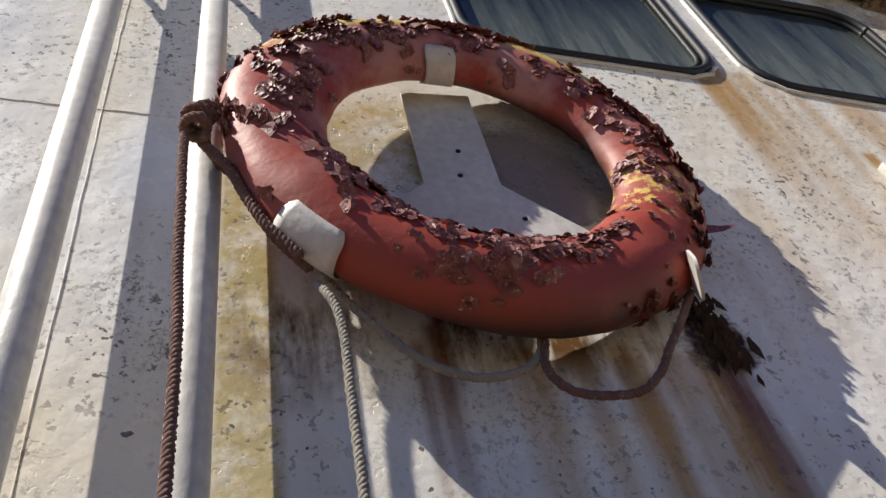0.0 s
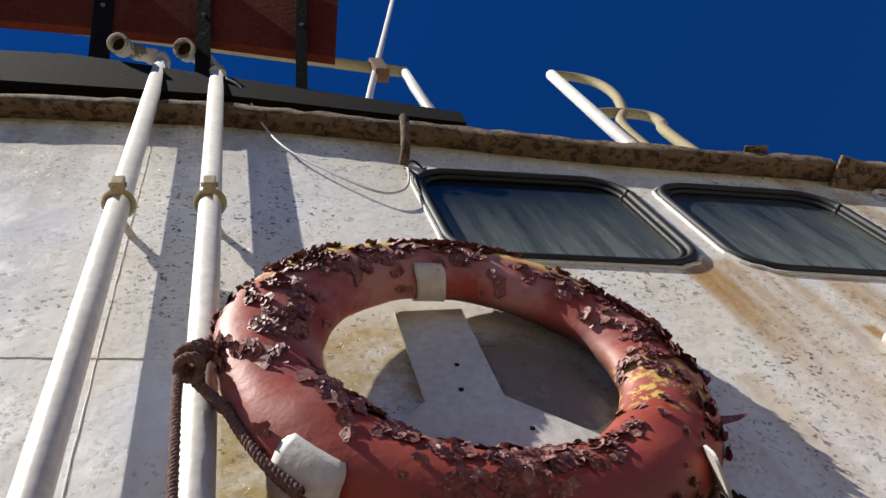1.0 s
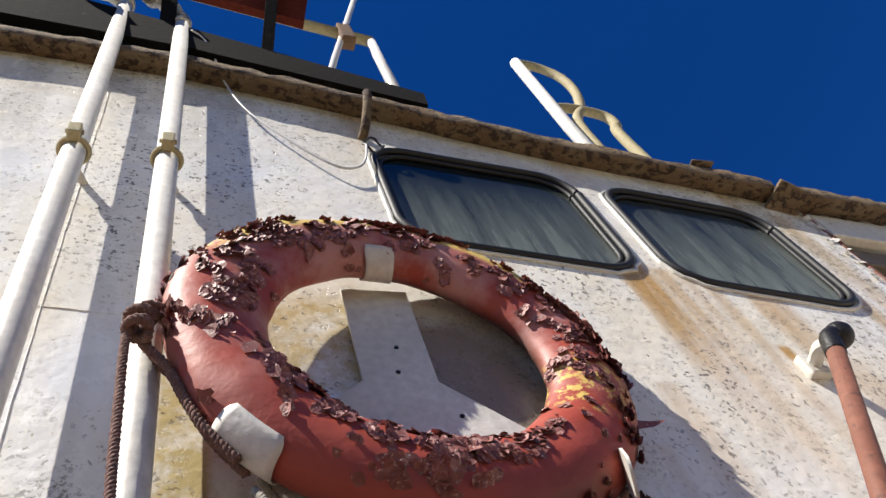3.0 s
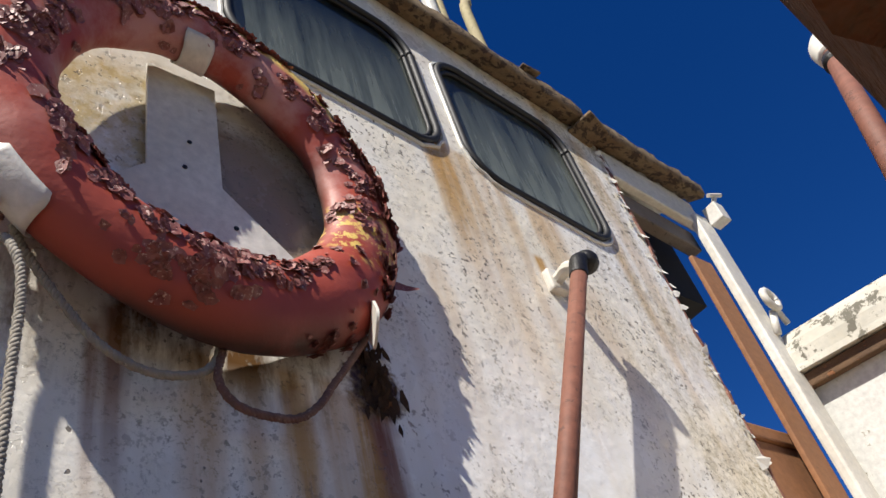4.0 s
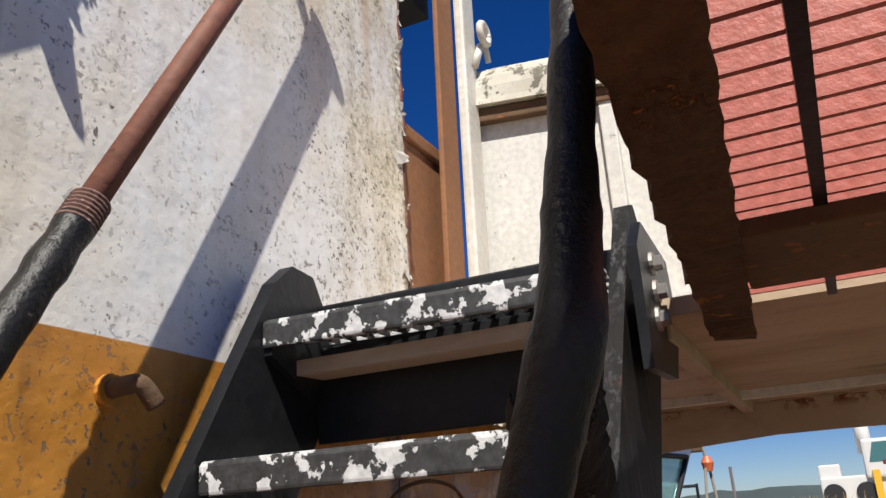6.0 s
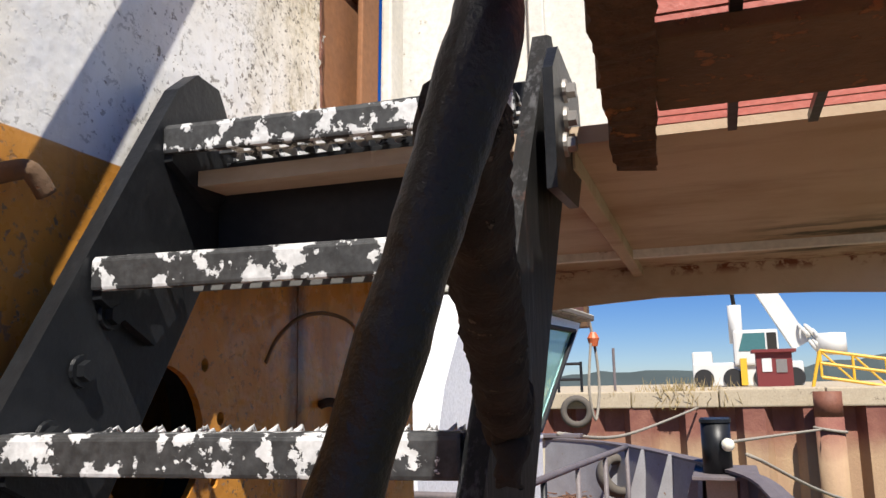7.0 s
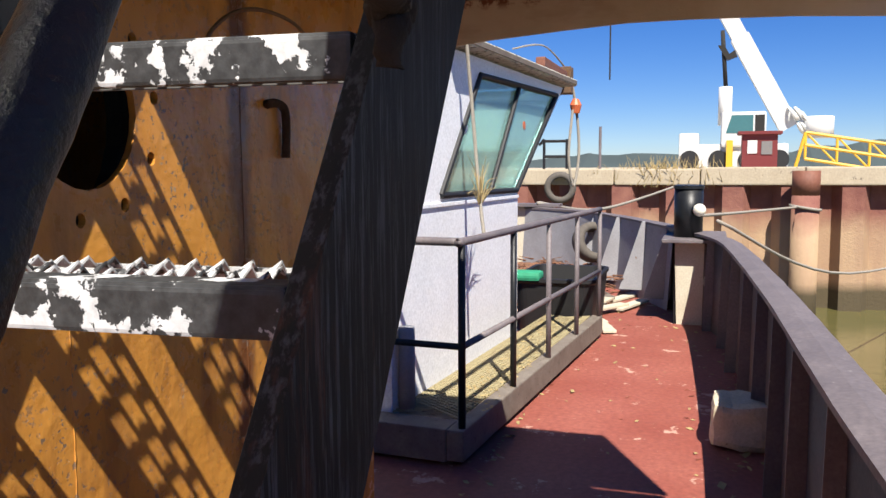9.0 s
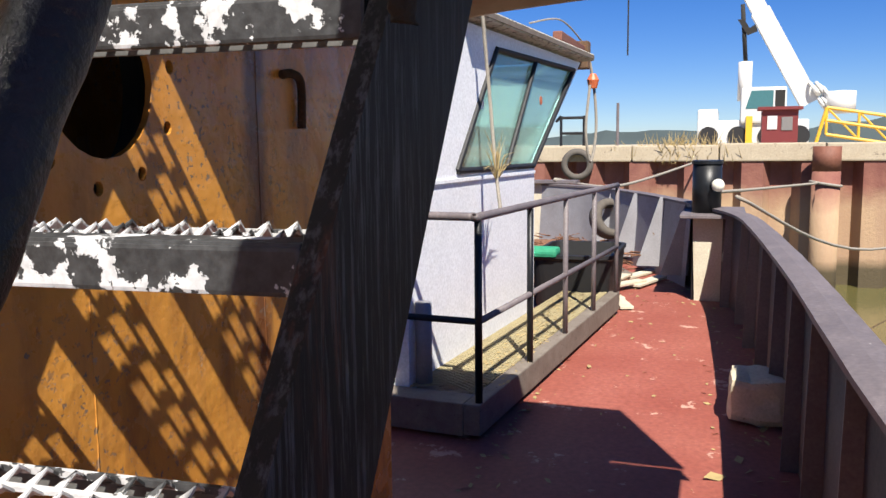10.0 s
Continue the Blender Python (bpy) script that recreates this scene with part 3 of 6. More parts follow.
def window(name, x0, x1, z0, z1, slope):
    g = thing(name, "dark dirty wheelhouse window with black rubber gasket", "window", "wheelhouse windows", "structure")
    ring = skewed(x0 - 0.004, x1 + 0.004, z0 - 0.004, z1 + 0.004, slope, 0.089, 8)
    cu, cv = 0.5 * (x0 + x1), 0.5 * (z0 + z1) + 0.5 * slope * (x1 - x0)
    bm = bmesh.new()
    pts = [(u, W - 0.004, v) for u, v in ring]
    add_tube(bm, pts + pts[:2], 0.0095, 8)
    part("gasket", bm, M_RUBBER, g, smooth=True)
    bm = bmesh.new()
    pts = [(cu + (u - cu) * 0.945, W + 0.004, cv + (v - cv) * 0.94) for u, v in ring]
    add_tube(bm, pts + pts[:2], 0.006, 8)
    part("inner_gasket", bm, M_RUBBER, g, smooth=True)
    part("pane", plate(skewed(x0, x1, z0, z1, slope, 0.085, 8), [], lambda u, v: (u, W + 0.009, v), (0, 0.005, 0)), M_GLASS, g)
    bm = bmesh.new()
    rr = random.Random(int(x0 * 100))
    pts = [(u + rr.uniform(-0.003, 0.003), W - 0.0015, v + rr.uniform(-0.003, 0.003)) for u, v in skewed(x0 - 0.018, x1 + 0.018, z0 - 0.018, z1 + 0.018, slope, 0.1, 8)]
    add_tube(bm, pts + pts[:2], 0.005, 6)
    part("paint_rim", bm, M_WHITE, g)
    return g


window("window_1", *W1)
window("window_2", *W2)

# roof and eaves
def raked_board(x0, x1, y0, y1, z0, z1, fall):
    bm = box(x0, x1, y0, y1, z0, z1, 0.006)
    for v in bm.verts:
        v.co.z += fall * (v.co.x - x0)
    return bm


roof = thing("roof", "flat wheelhouse roof with a rusted lichen-grown edge", "roof", kind="structure")
bm = bmesh.new()
line = [(x, eave_z(x) + 0.075) for x, z in EAVE] + [(1.97, 3.56)]
for y0, y1, dz in ((0.70, 3.2, 0.0),):
    lo = [[bm.verts.new((x, y, z + dz)) for x, z in line] for y in (y0, y1)]
    hi = [[bm.verts.new((x, y, z + dz + 0.02)) for x, z in line] for y in (y0, y1)]
    for k in range(len(line) - 1):
        bm.faces.new((lo[0][k], lo[0][k + 1], lo[1][k + 1], lo[1][k]))
        bm.faces.new((hi[0][k], hi[0][k + 1], hi[1][k + 1], hi[1][k]))
        bm.faces.new((lo[0][k], lo[0][k + 1], hi[0][k + 1], hi[0][k]))
part("roof_deck", bm, M_WHITE, roof)
rr = random.Random(3)
prof = [(0.724, 0.03), (0.672, 0.0), (0.662, 0.008), (0.66, 0.05), (0.668, 0.062), (0.71, 0.066)]


def eave_strip(x0, x1, z_of, n):
    """A crusted angle along the roof edge."""
    bm = bmesh.new()
    rows = []
    for i in range(n + 1):
        x = x0 + (x1 - x0) * i / n
        rows.append([bm.verts.new((x, y + rr.uniform(-0.004, 0.004), z_of(x) + z + rr.uniform(-0.004, 0.004))) for y, z in prof])
    for a, b in zip(rows, rows[1:]):
        for k in range(len(prof) - 1):
            bm.faces.new((a[k], a[k + 1], b[k + 1], b[k]))
    return bm


part("fascia", eave_strip(-2.4, 1.42, eave_z, 90), M_LICHEN, roof, "rust and lichen crusted fascia angle", smooth=True)
part("door_eave", eave_strip(1.45, 1.95, lambda x: 3.535 - 0.13 * (x - 1.45), 24), M_LICHEN, roof, "lichen-grown eave over the doorway", smooth=True)
part("eave_board", raked_board(1.52, 1.93, 0.715, 0.745, 3.41, 3.53, -0.13), M_WHITE, roof, "peeling white board under the eave")
part("eave_board", raked_board(1.52, 1.9, 0.75, 0.79, 3.33, 3.41, -0.13), M_GREYWOOD, roof)
# near-black block in place of the shade under the roof overhang
part("overhang_shade", box(1.5, 1.95, 0.85, 1.5, 3.15, 3.5), M_DARK, roof)
# weathered lap at the joint of the roof edges
bm = bmesh.new()
add_box(bm, 1.40, 1.49, 0.64, 0.73, 3.53, 3.555, 0.004, Matrix.Translation((1.44, 0.68, 3.54)) @ pose(0, 0, 0, 0, 22, 12) @ Matrix.Translation((-1.44, -0.68, -3.54)))
add_box(bm, 1.2, 1.27, 0.65, 0.70, 3.668, 3.678, 0.003)
for v in bm.verts:
    v.co += Vector((noise.noise(v.co * 40), noise.noise(v.co * 40 + Vector((5, 0, 0))), noise.noise(v.co * 40 + Vector((0, 5, 0))))) * 0.008
part("lap_joint", bm, M_LICHEN, roof, "crusted lap where the roof edges meet")
bm = bmesh.new()
for p in ((1.96, 0.67, 3.42),):
    add_tube(bm, [p, (p[0] + 0.014, p[1] - 0.02, p[2] + 0.045)], 0.008, 8)
    add_tube(bm, [(p[0] - 0.02, p[1] - 0.015, p[2] + 0.038), (p[0] + 0.04, p[1] - 0.03, p[2] + 0.052)], 0.007, 8)
    add_box(bm, p[0] - 0.02, p[0] + 0.03, p[1] - 0.02, p[1] + 0.03, p[2] - 0.06, p[2] + 0.01, 0.004)
part("eave_hook", bm, M_WHITE, roof)

# doorway at the end of the wall
door = thing("door_1", "open doorway with bare orange wood jamb and white post", "doorway", kind="structure")

def raked(x0, x1, y0, y1, z0, z1, lean, bevel=0.004):
    bm = box(x0, x1, y0, y1, z0, z1, bevel)
    for v in bm.verts:
        v.co.x += lean * (v.co.z - z0)
    return bm


part("jamb", raked(1.70, 1.80, 0.735, 0.75, 1.9, 3.2, 0.05), M_WOOD, door, "bare orange-brown wooden jamb")
part("post", raked(1.80, 1.885, 0.70, 0.73, 1.9, 3.4, 0.05, 0.008), M_WHITE, door, "white painted door post")
part("door_leaf", raked(1.53, 1.86, 0.78, 0.80, 1.9, 2.58, 0.02, 0.006), M_WOOD, door, "weathered plank of the broken door")
part("sill_board", box(1.50, 1.86, 0.77, 0.80, 2.58, 2.62, 0.006), M_WOOD, door)
part("jamb_strip", raked(1.475, 1.505, 0.735, 0.80, 1.95, 3.5, 0.02), M_WOOD, door, "split wooden edging strip")
bm = bmesh.new()
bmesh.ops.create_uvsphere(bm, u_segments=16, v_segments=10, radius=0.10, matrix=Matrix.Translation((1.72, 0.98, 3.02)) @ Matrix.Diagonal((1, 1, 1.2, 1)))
part("round_dark_shape", bm, M_DARK, door, smooth=True)
bm = bmesh.new()
c = Vector((1.925, 0.68, 3.02))
add_tube(bm, [c + Vector((0.031 * math.cos(a), -0.014, 0.031 * math.sin(a))) for a in [2 * math.pi * i / 20 for i in range(22)]], 0.011, 8)
add_tube(bm, [c + Vector((0.0, 0, -0.035)), c + Vector((-0.02, 0.015, -0.11))], 0.011, 8)
add_tube(bm, [c + Vector((0.034, 0, 0.0)), c + Vector((0.055, 0.0, -0.062))], 0.009, 8)
part("eye_bolt", bm, M_WHITE, door, "white painted cast eye fitting", smooth=True)

# white bulwark across the upper deck
bul = thing("upper_bulwark", "white steel bulwark with rounded mildewed top rail on upper deck", "bulwark", kind="structure")
part("panel", box(1.95, 1.975, -0.5, 0.74, 1.9, 2.79), M_CLEAN, bul)
bm = bmesh.new()
prof = [(1.905 + 0.075 * (1 - math.cos(a)), 2.81 + 0.125 * math.sin(a)) for a in [math.pi * i / 10 for i in range(11)]]
prof = [(1.9, 2.79)] + prof + [(2.06, 2.79)]
ends = [[bm.verts.new((x, y, z - 0.11 * (0.74 - y))) for x, z in prof] for y in (-0.5, 0.74)]
for k in range(len(prof)):
    bm.faces.new((ends[0][k], ends[0][(k + 1) % len(prof)], ends[1][(k + 1) % len(prof)], ends[1][k]))
bm.faces.new(ends[0])
bm.faces.new(ends[1])
M_MILDEW = worn("mildewed white rail", (0.68, 0.66, 0.58), (0.46, 0.43, 0.35), (0.14, 0.13, 0.1), scale=5, spots=0.53, spot_scale=16, rough=0.8)
part("top_rail", bm, M_MILDEW, bul, "rounded top rail stained with mildew", smooth=False)
part("stay", box(1.925, 1.949, 0.325, 0.365, 1.9, 2.74, 0.004), M_CLEAN, bul, "vertical stiffener plate")
bm = box(1.918, 1.949, -0.5, 0.74, 2.745, 2.785, 0.004)
for v in bm.verts:
    v.co.z -= 0.1 * (0.74 - v.co.y)
part("lip", bm, M_RUST, bul)

# extra plate hidden behind the bulwark, added for its shadow on the main deck
part("shadow_panel", box(2.39, 2.41, -0.62, 0.74, 1.98, 3.1), M_CLEAN, bul, "unseen white plate added to shade the main deck")

# upper deck with its beams and grating
updeck = thing("upper_deck", "raised steel walkway with rusted beams and bar grating", "walkway", kind="structure")
bm = bmesh.new()
rr = random.Random(11)
rows = []
for i in range(61):
    x = -0.11 + 1.07 * i / 60
    sh = -0.011 + 0.075 * x
    w = rr.uniform(-0.003, 0.003)
    # outer leg is carried up out of sight to keep sun off the handrail
    rows.append([bm.verts.new((x, y + rr.uniform(-0.002, 0.002), z + rr.uniform(-0.003, 0.003))) for y, z in ((sh + w, 1.855), (sh + w, 2.06), (sh - 0.011, 2.06), (sh - 0.012, 1.87), (sh - 0.044, 1.866), (sh - 0.046, 1.853))])
for a, b in zip(rows, rows[1:]):
    for k in range(6):
        bm.faces.new((a[k], a[(k + 1) % 6], b[(k + 1) % 6], b[k]))
bm.faces.new(rows[0])
bm.faces.new(rows[-1])
part("edge_beam", bm, M_BEAM, updeck, "scaling rusted edge angle, outer leg raised to cast shade")
part("cross_beam", box(0.62, 0.80, -0.5, 0.0, 1.872, 1.888, 0.003), M_RUST, updeck, "flat rusted cross beam")
part("end_beam", box(-0.14, -0.11, -0.5, -0.06, 1.85, 1.925, 0.004), M_SCALE, updeck)
low = bpy.data.meshes.new("grating_bar")
bm = box(0, 0.005, -0.5, -0.045, 1.895, 1.93)
bm.to_mesh(low)
bm.free()
low.materials.append(M_RED)
for i in range(36):
    ob = new("grating_bar", low)
    ob.parent, ob.location = updeck, (-0.108 + 0.0292 * i, 0.075 * (-0.108 + 0.0292 * i), 0)
y = -0.072
while y > -0.5:
    part("grating_rib", box(-0.11, 0.94, y - 0.005, y + 0.005, 1.886, 1.896), M_BLACK, updeck)
    y -= 0.084
archline = [(0.71, 1.795), (0.5, 1.818), (0.3, 1.833), (0.11, 1.845), (-0.05, 1.845), (-0.3, 1.839), (-0.6, 1.822)]
part("end_coaming", plate([(-0.6, 1.955), (0.71, 1.955)] + archline, [], lambda u, v: (2.37, u, v), (0.014, 0, 0)), M_UNDER, updeck, "arched tan coaming with a rust line")
bm = box(0.97, 2.368, 0.112, 0.14, 1.868, 1.893, 0.003)
for v in bm.verts:
    v.co += Vector((0, 0.03 * (v.co.x - 1.0), 0.028 * (v.co.x - 0.97)))
part("deck_stringer", bm, M_UNDER, updeck, "tan stiffener under the deck plate")
bm = box(0.95, 2.40, -0.6, 0.71, 1.893, 1.915)
for v in bm.verts:
    v.co.z += 0.026 * (v.co.x - 0.95)
part("deck_plate", bm, M_UNDER, updeck)
M_FLANGE = worn("dusty grey painted flange", (0.13, 0.13, 0.125), (0.09, 0.09, 0.085), (0.05, 0.045, 0.04), scale=9, spots=0.64, rough=0.7)
# ---- ladder ----
ladder = thing("ship_ladder", "steep black steel ladder with serrated treads, white paint flaking", "ladder")
SX, SZ = 0.1221, 0.1991
fx = lambda z: 0.769 + (z - 1.7655) * SX / SZ
px = lambda z: 0.558 + 0.665 * (z - 1.4)


def askew(bm):
    """Turn a part of the ladder with its treads, which do not lie quite square to the wall."""
    for v in bm.verts:
        v.co.x -= 0.065 * (v.co.y - 0.65)
    return bm




def stringer(y0, y1, back, top, z_low, mat, label):
    pts = [(fx(z_low) - 0.012, z_low), (fx(top) - 0.012, top), (fx(top) + 0.03, top + 0.035), (fx(top) + 0.085, top + 0.03), (fx(top) + back, top - 0.1), (fx(z_low) + back, z_low)]
    bm = plate(pts, [], lambda u, v: (u, y0, v), (0, y1 - y0, 0))
    return part("stringer", bm, mat, ladder, label)


st_wall = stringer(0.657, 0.682, 0.17, 2.03, 0.0, M_BLACK, "black stringer plate beside the wall")
part("stringer", plate([(px(0), 0.0), (px(2.06), 2.06), (px(2.06) + 0.03, 2.07), (px(1.96) + 0.2, 1.96), (px(0) + 0.2, 0.0)], [], lambda u, v: (u, 0.145, v), (0, 0.02, 0)), M_STRING, ladder, "weathered outer stringer plank")
part("stringer_plate", plate([(px(0) + 0.012, 0.0), (px(1.78) + 0.012, 1.78), (px(1.78) + 0.18, 1.78), (px(0) + 0.18, 0.0)], [], lambda u, v: (u, 0.1655, v), (0, 0.006, 0)), M_BLACK, ladder, "black steel plate inside the plank")
for p, ax, r, h in [((fx(z) + 0.07, 0.656, z), (0, -1, 0), 0.013, 0.014) for z in (1.70, 1.632, 1.56, 1.35)]:
    bm = bmesh.new()
    bolt(bm, p, ax, r, h)
    part("bolt", bm, M_BLACK, ladder)


YA, YB = 0.174, 0.655


def tread(z, k):
    x = fx(z)
    # rounded front nosing with worn paint
    bm = box(x - 0.006, x + 0.008, YA, YB, z - 0.040, z - 0.002, 0.004)
    add_box(bm, x - 0.004, x + 0.034, YA + 0.0005, YB - 0.0005, z - 0.010, z + 0.001, 0.004)
    t = part("tread", askew(bm), M_STEP, ladder, "serrated tread, chipped white paint on the front")
    # two rows of louvred slots: every tooth is a lip bent up at one side
    bm = bmesh.new()
    for r in range(3):
        xr = x + 0.036 + r * 0.038
        y = YA + 0.02 + (0.008 if r % 2 else 0.0)
        # solid strip between the rows
        add_box(bm, xr - 0.004, xr + 0.004, YA + 0.001, YB - 0.001, z - 0.010, z - 0.006)
        while y < YB - 0.03:
            a = [(xr + 0.004, y, -0.008), (xr + 0.018, y - 0.003, 0.004), (xr + 0.034, y + 0.001, -0.008), (xr + 0.034, y + 0.011, -0.008), (xr + 0.018, y + 0.013, -0.008), (xr + 0.004, y + 0.009, -0.008)]
            up = [bm.verts.new((px, py, z + pz)) for px, py, pz in a]
            dn = [bm.verts.new((px, py, z + pz - 0.003)) for px, py, pz in a]
            bm.faces.new(up)
            bm.faces.new(dn)
            for q in range(6):
                bm.faces.new((up[q], up[(q + 1) % 6], dn[(q + 1) % 6], dn[q]))
            y += 0.0285
    add_box(bm, x + 0.146, x + 0.152, YA + 0.001, YB - 0.001, z - 0.012, z - 0.006)
    part("grip_surface", askew(bm), M_TREAD, t, "pierced and serrated grip surface")
    part("rear_flange", askew(box(x + 0.150, x + 0.156, YA + 0.006, YB - 0.03, z - 0.026, z - 0.012, 0.001)), M_FLANGE, t, "dusty grey rear flange")
    # end brackets
    for y0, y1 in ((YB - 0.012, YB + 0.001),):
        part("bracket", plate([(x, z - 0.05), (x, z - 0.004), (x + 0.156, z - 0.004), (x + 0.156, z - 0.05), (x + 0.1, z - 0.1)], [], lambda u, v, y0=y0: (u, y0, v), (0, y1 - y0, 0)), M_BLACK, t)
    return t


for k in range(-6, 2):
    tread(1.7655 + k * SZ, k)
part("top_bar", box(fx(1.961) + 0.16, fx(1.961) + 0.18, 0.15, 0.70, 1.93, 2.022, 0.004), M_BLACK, ladder, "black landing edge bar")
part("riser", box(1.02, 1.03, 0.15, 0.655, 1.80, 1.945, 0.002), M_BLACK, ladder, "black riser plate under the landing")
part("landing_plate", plate([(0.86, 1.96), (0.9, 2.0), (1.04, 1.985), (1.06, 1.90), (1.0, 1.825), (0.86, 1.82)], [], lambda u, v: (u, 0.115, v), (0, 0.012, 0)), M_BLACK, ladder, "dark side plate bolted to the landing")
for x, z in ((0.93, 1.955), (0.93, 1.92), (0.92, 1.885)):
    bm = bmesh.new()
    bolt(bm, (x, 0.115, z), (0, -1, 0), 0.010, 0.014)
    part("landing_bolt", bm, M_STEEL, ladder)

# handrails
railw = thing("handrail", "rusty tube handrail with taped black grip along the wall", "handrail", "ladder handrails")
LB, LT = Vector((0.17, 0.634, 1.334)), Vector((0.957, 0.638, 2.745))
tp = LB.lerp(LT, 0.468)
part("tube", tube([tp, LT], 0.0165, 16), M_RUSTRED, railw, "red-brown rusted tube", smooth=True)
bm = bmesh.new()
rr = random.Random(6)
pts = [LB.lerp(tp, i / 40) for i in range(41)] + [tp + (LT - tp) * 0.012]
add_tube(bm, pts, [0.0215 + 0.0012 * math.sin(i * 1.9) + rr.uniform(-0.0008, 0.0008) for i in range(len(pts))], 14)
part("tape", bm, M_TAPE, railw, "black tape wrapping", smooth=True)
d = (LT - LB).normalized()
a = Vector((0, 1, 0))
b = d.cross(a)
line = [tp + d * (0.004 + 0.042 * q / 112) + (a * math.cos(2 * math.pi * q / 16) + b * math.sin(2 * math.pi * q / 16)) * 0.0205 for q in range(113)]
part("twine", tube(line, 0.0028, 6), M_ROPE_BROWN, railw, "twine whipping at the tape's end")
arm = [LT, LT + Vector((0.01, 0.0, 0.022)), LT + Vector((0.022, 0.001, 0.046)), LT + Vector((0.04, 0.002, 0.058)), LT + Vector((0.054, 0.002, 0.059))]
part("bend", tube(spline(arm, 6), 0.0185, 14), M_TAPE, railw, "black taped bend", smooth=True)
bm = bmesh.new()
bmesh.ops.create_uvsphere(bm, u_segments=16, v_segments=12, radius=0.0265, matrix=Matrix.Translation(arm[-1]))
part("end_ball", bm, M_TAPE, railw, smooth=True)
bm = bmesh.new()
add_tube(bm, spline([(0.975, 0.645, 2.785), (0.975, 0.665, 2.797), (0.985, 0.69, 2.803), (0.99, 0.719, 2.803)], 5), 0.014, 10)
add_box(bm, 0.965, 1.015, 0.702, 0.722, 2.775, 2.83, 0.006)
part("wall_bracket", bm, M_WHITE, railw, "white lumpy wall bracket")

railo = thing("handrail", "thick black-taped handrail ending in rusty tube with white elbow", "handrail", "ladder handrails")
RB, RK, RJ, RM, RT = Vector((-0.003, 0.099, 1.034)), Vector((0.297, 0.116, 1.531)), Vector((0.311, 0.044, 1.757)), Vector((0.528, 0.060, 2.198)), Vector((0.90, 0.05, 2.68))
bm = bmesh.new()
rr = random.Random(9)
n = 110
pts = [RB.lerp(RK, i / 48) if i < 48 else RK.lerp(RJ, (i - 48) / 24) if i < 72 else RJ.lerp(RM, (i - 72) / (n - 72)) for i in range(n + 1)]
add_tube(bm, pts, [(0.0180 - 0.00004 * i if i < 72 else 0.0138) + 0.0007 * math.sin(i * 0.9) + rr.uniform(-0.0004, 0.0004) + (0.0020 if 66 < i < 78 else 0.0) for i in range(n + 1)], 18)
part("tape", bm, M_TAPE, railo, "thick black wrapping", smooth=True)
d = (RM - RJ).normalized()
part("tube", tube([RM - d * 0.03, RT], 0.0125, 16), M_RUSTRED, railo, "red-brown rusted tube", smooth=True)
e1 = RM.lerp(RT, 0.86)
part("collar", tube([e1, e1 + (RT - RM).normalized() * 0.03], 0.0165, 16), M_TAPE, railo, "black tape collar", smooth=True)
bm = bmesh.new()
add_tube(bm, spline([RT - d * 0.02, RT + d * 0.03, RT + Vector((0.04, -0.03, 0.06)), RT + Vector((0.06, -0.08, 0.065))], 6), 0.0225, 14)
part("elbow", bm, M_WHITE, railo, "white painted elbow fitting", smooth=True)
part("return_tube", tube([RT + Vector((0.06, -0.08, 0.065)), RT + Vector((0.2, -0.7, 0.07))], 0.0205, 14), M_RUSTRED, railo, smooth=True)
bm = bmesh.new()
rr = random.Random(5)
s0, s1 = Vector((0.312, 0.058, 1.728)), Vector((0.632, 0.122, 1.575))
pts = [s0.lerp(s1, i / 60) + Vector((rr.uniform(-0.001, 0.001), 0, rr.uniform(-0.001, 0.001))) for i in range(61)]
bm = bmesh.new()
add_tube(bm, pts, [0.0195 + rr.uniform(-0.0022, 0.0022) for _ in pts], 14)
for v in bm.verts:
    v.co += Vector((noise.noise(v.co * 90), noise.noise(v.co * 90 + Vector((4, 0, 0))), noise.noise(v.co * 90 + Vector((0, 4, 0))))) * 0.004
part("strut", bm, M_BARK, railo, "bark-like taped strut to the stringer", smooth=True)
bm = bmesh.new()
pts = [s1 + Vector((-0.012 + 0.004 * math.sin(i), -0.004, 0.028 - 0.005 * i)) for i in range(16)]
add_tube(bm, pts, [0.019 - 0.0007 * i + rr.uniform(-0.002, 0.002) for i in range(16)], 14)
for v in bm.verts:
    v.co += Vector((noise.noise(v.co * 70), noise.noise(v.co * 70 + Vector((4, 0, 0))), noise.noise(v.co * 70 + Vector((0, 4, 0))))) * 0.008
part("knot", bm, M_BARK, railo, "lump of tar-soaked wrapping", smooth=True)

# valve stub on the ochre band
stub = thing("pipe_stub", "small ochre-painted hooked pipe stub on wall", "pipe")
part("stem", tube(spline([(0.675, 0.72, 1.85), (0.675, 0.69, 1.853), (0.685, 0.675, 1.853), (0.705, 0.67, 1.83)], 5), 0.012, 10), M_RUST, stub, smooth=True)
part("flange", tube([(0.675, 0.719, 1.85), (0.675, 0.71, 1.85)], 0.02, 14), M_WALL, stub)

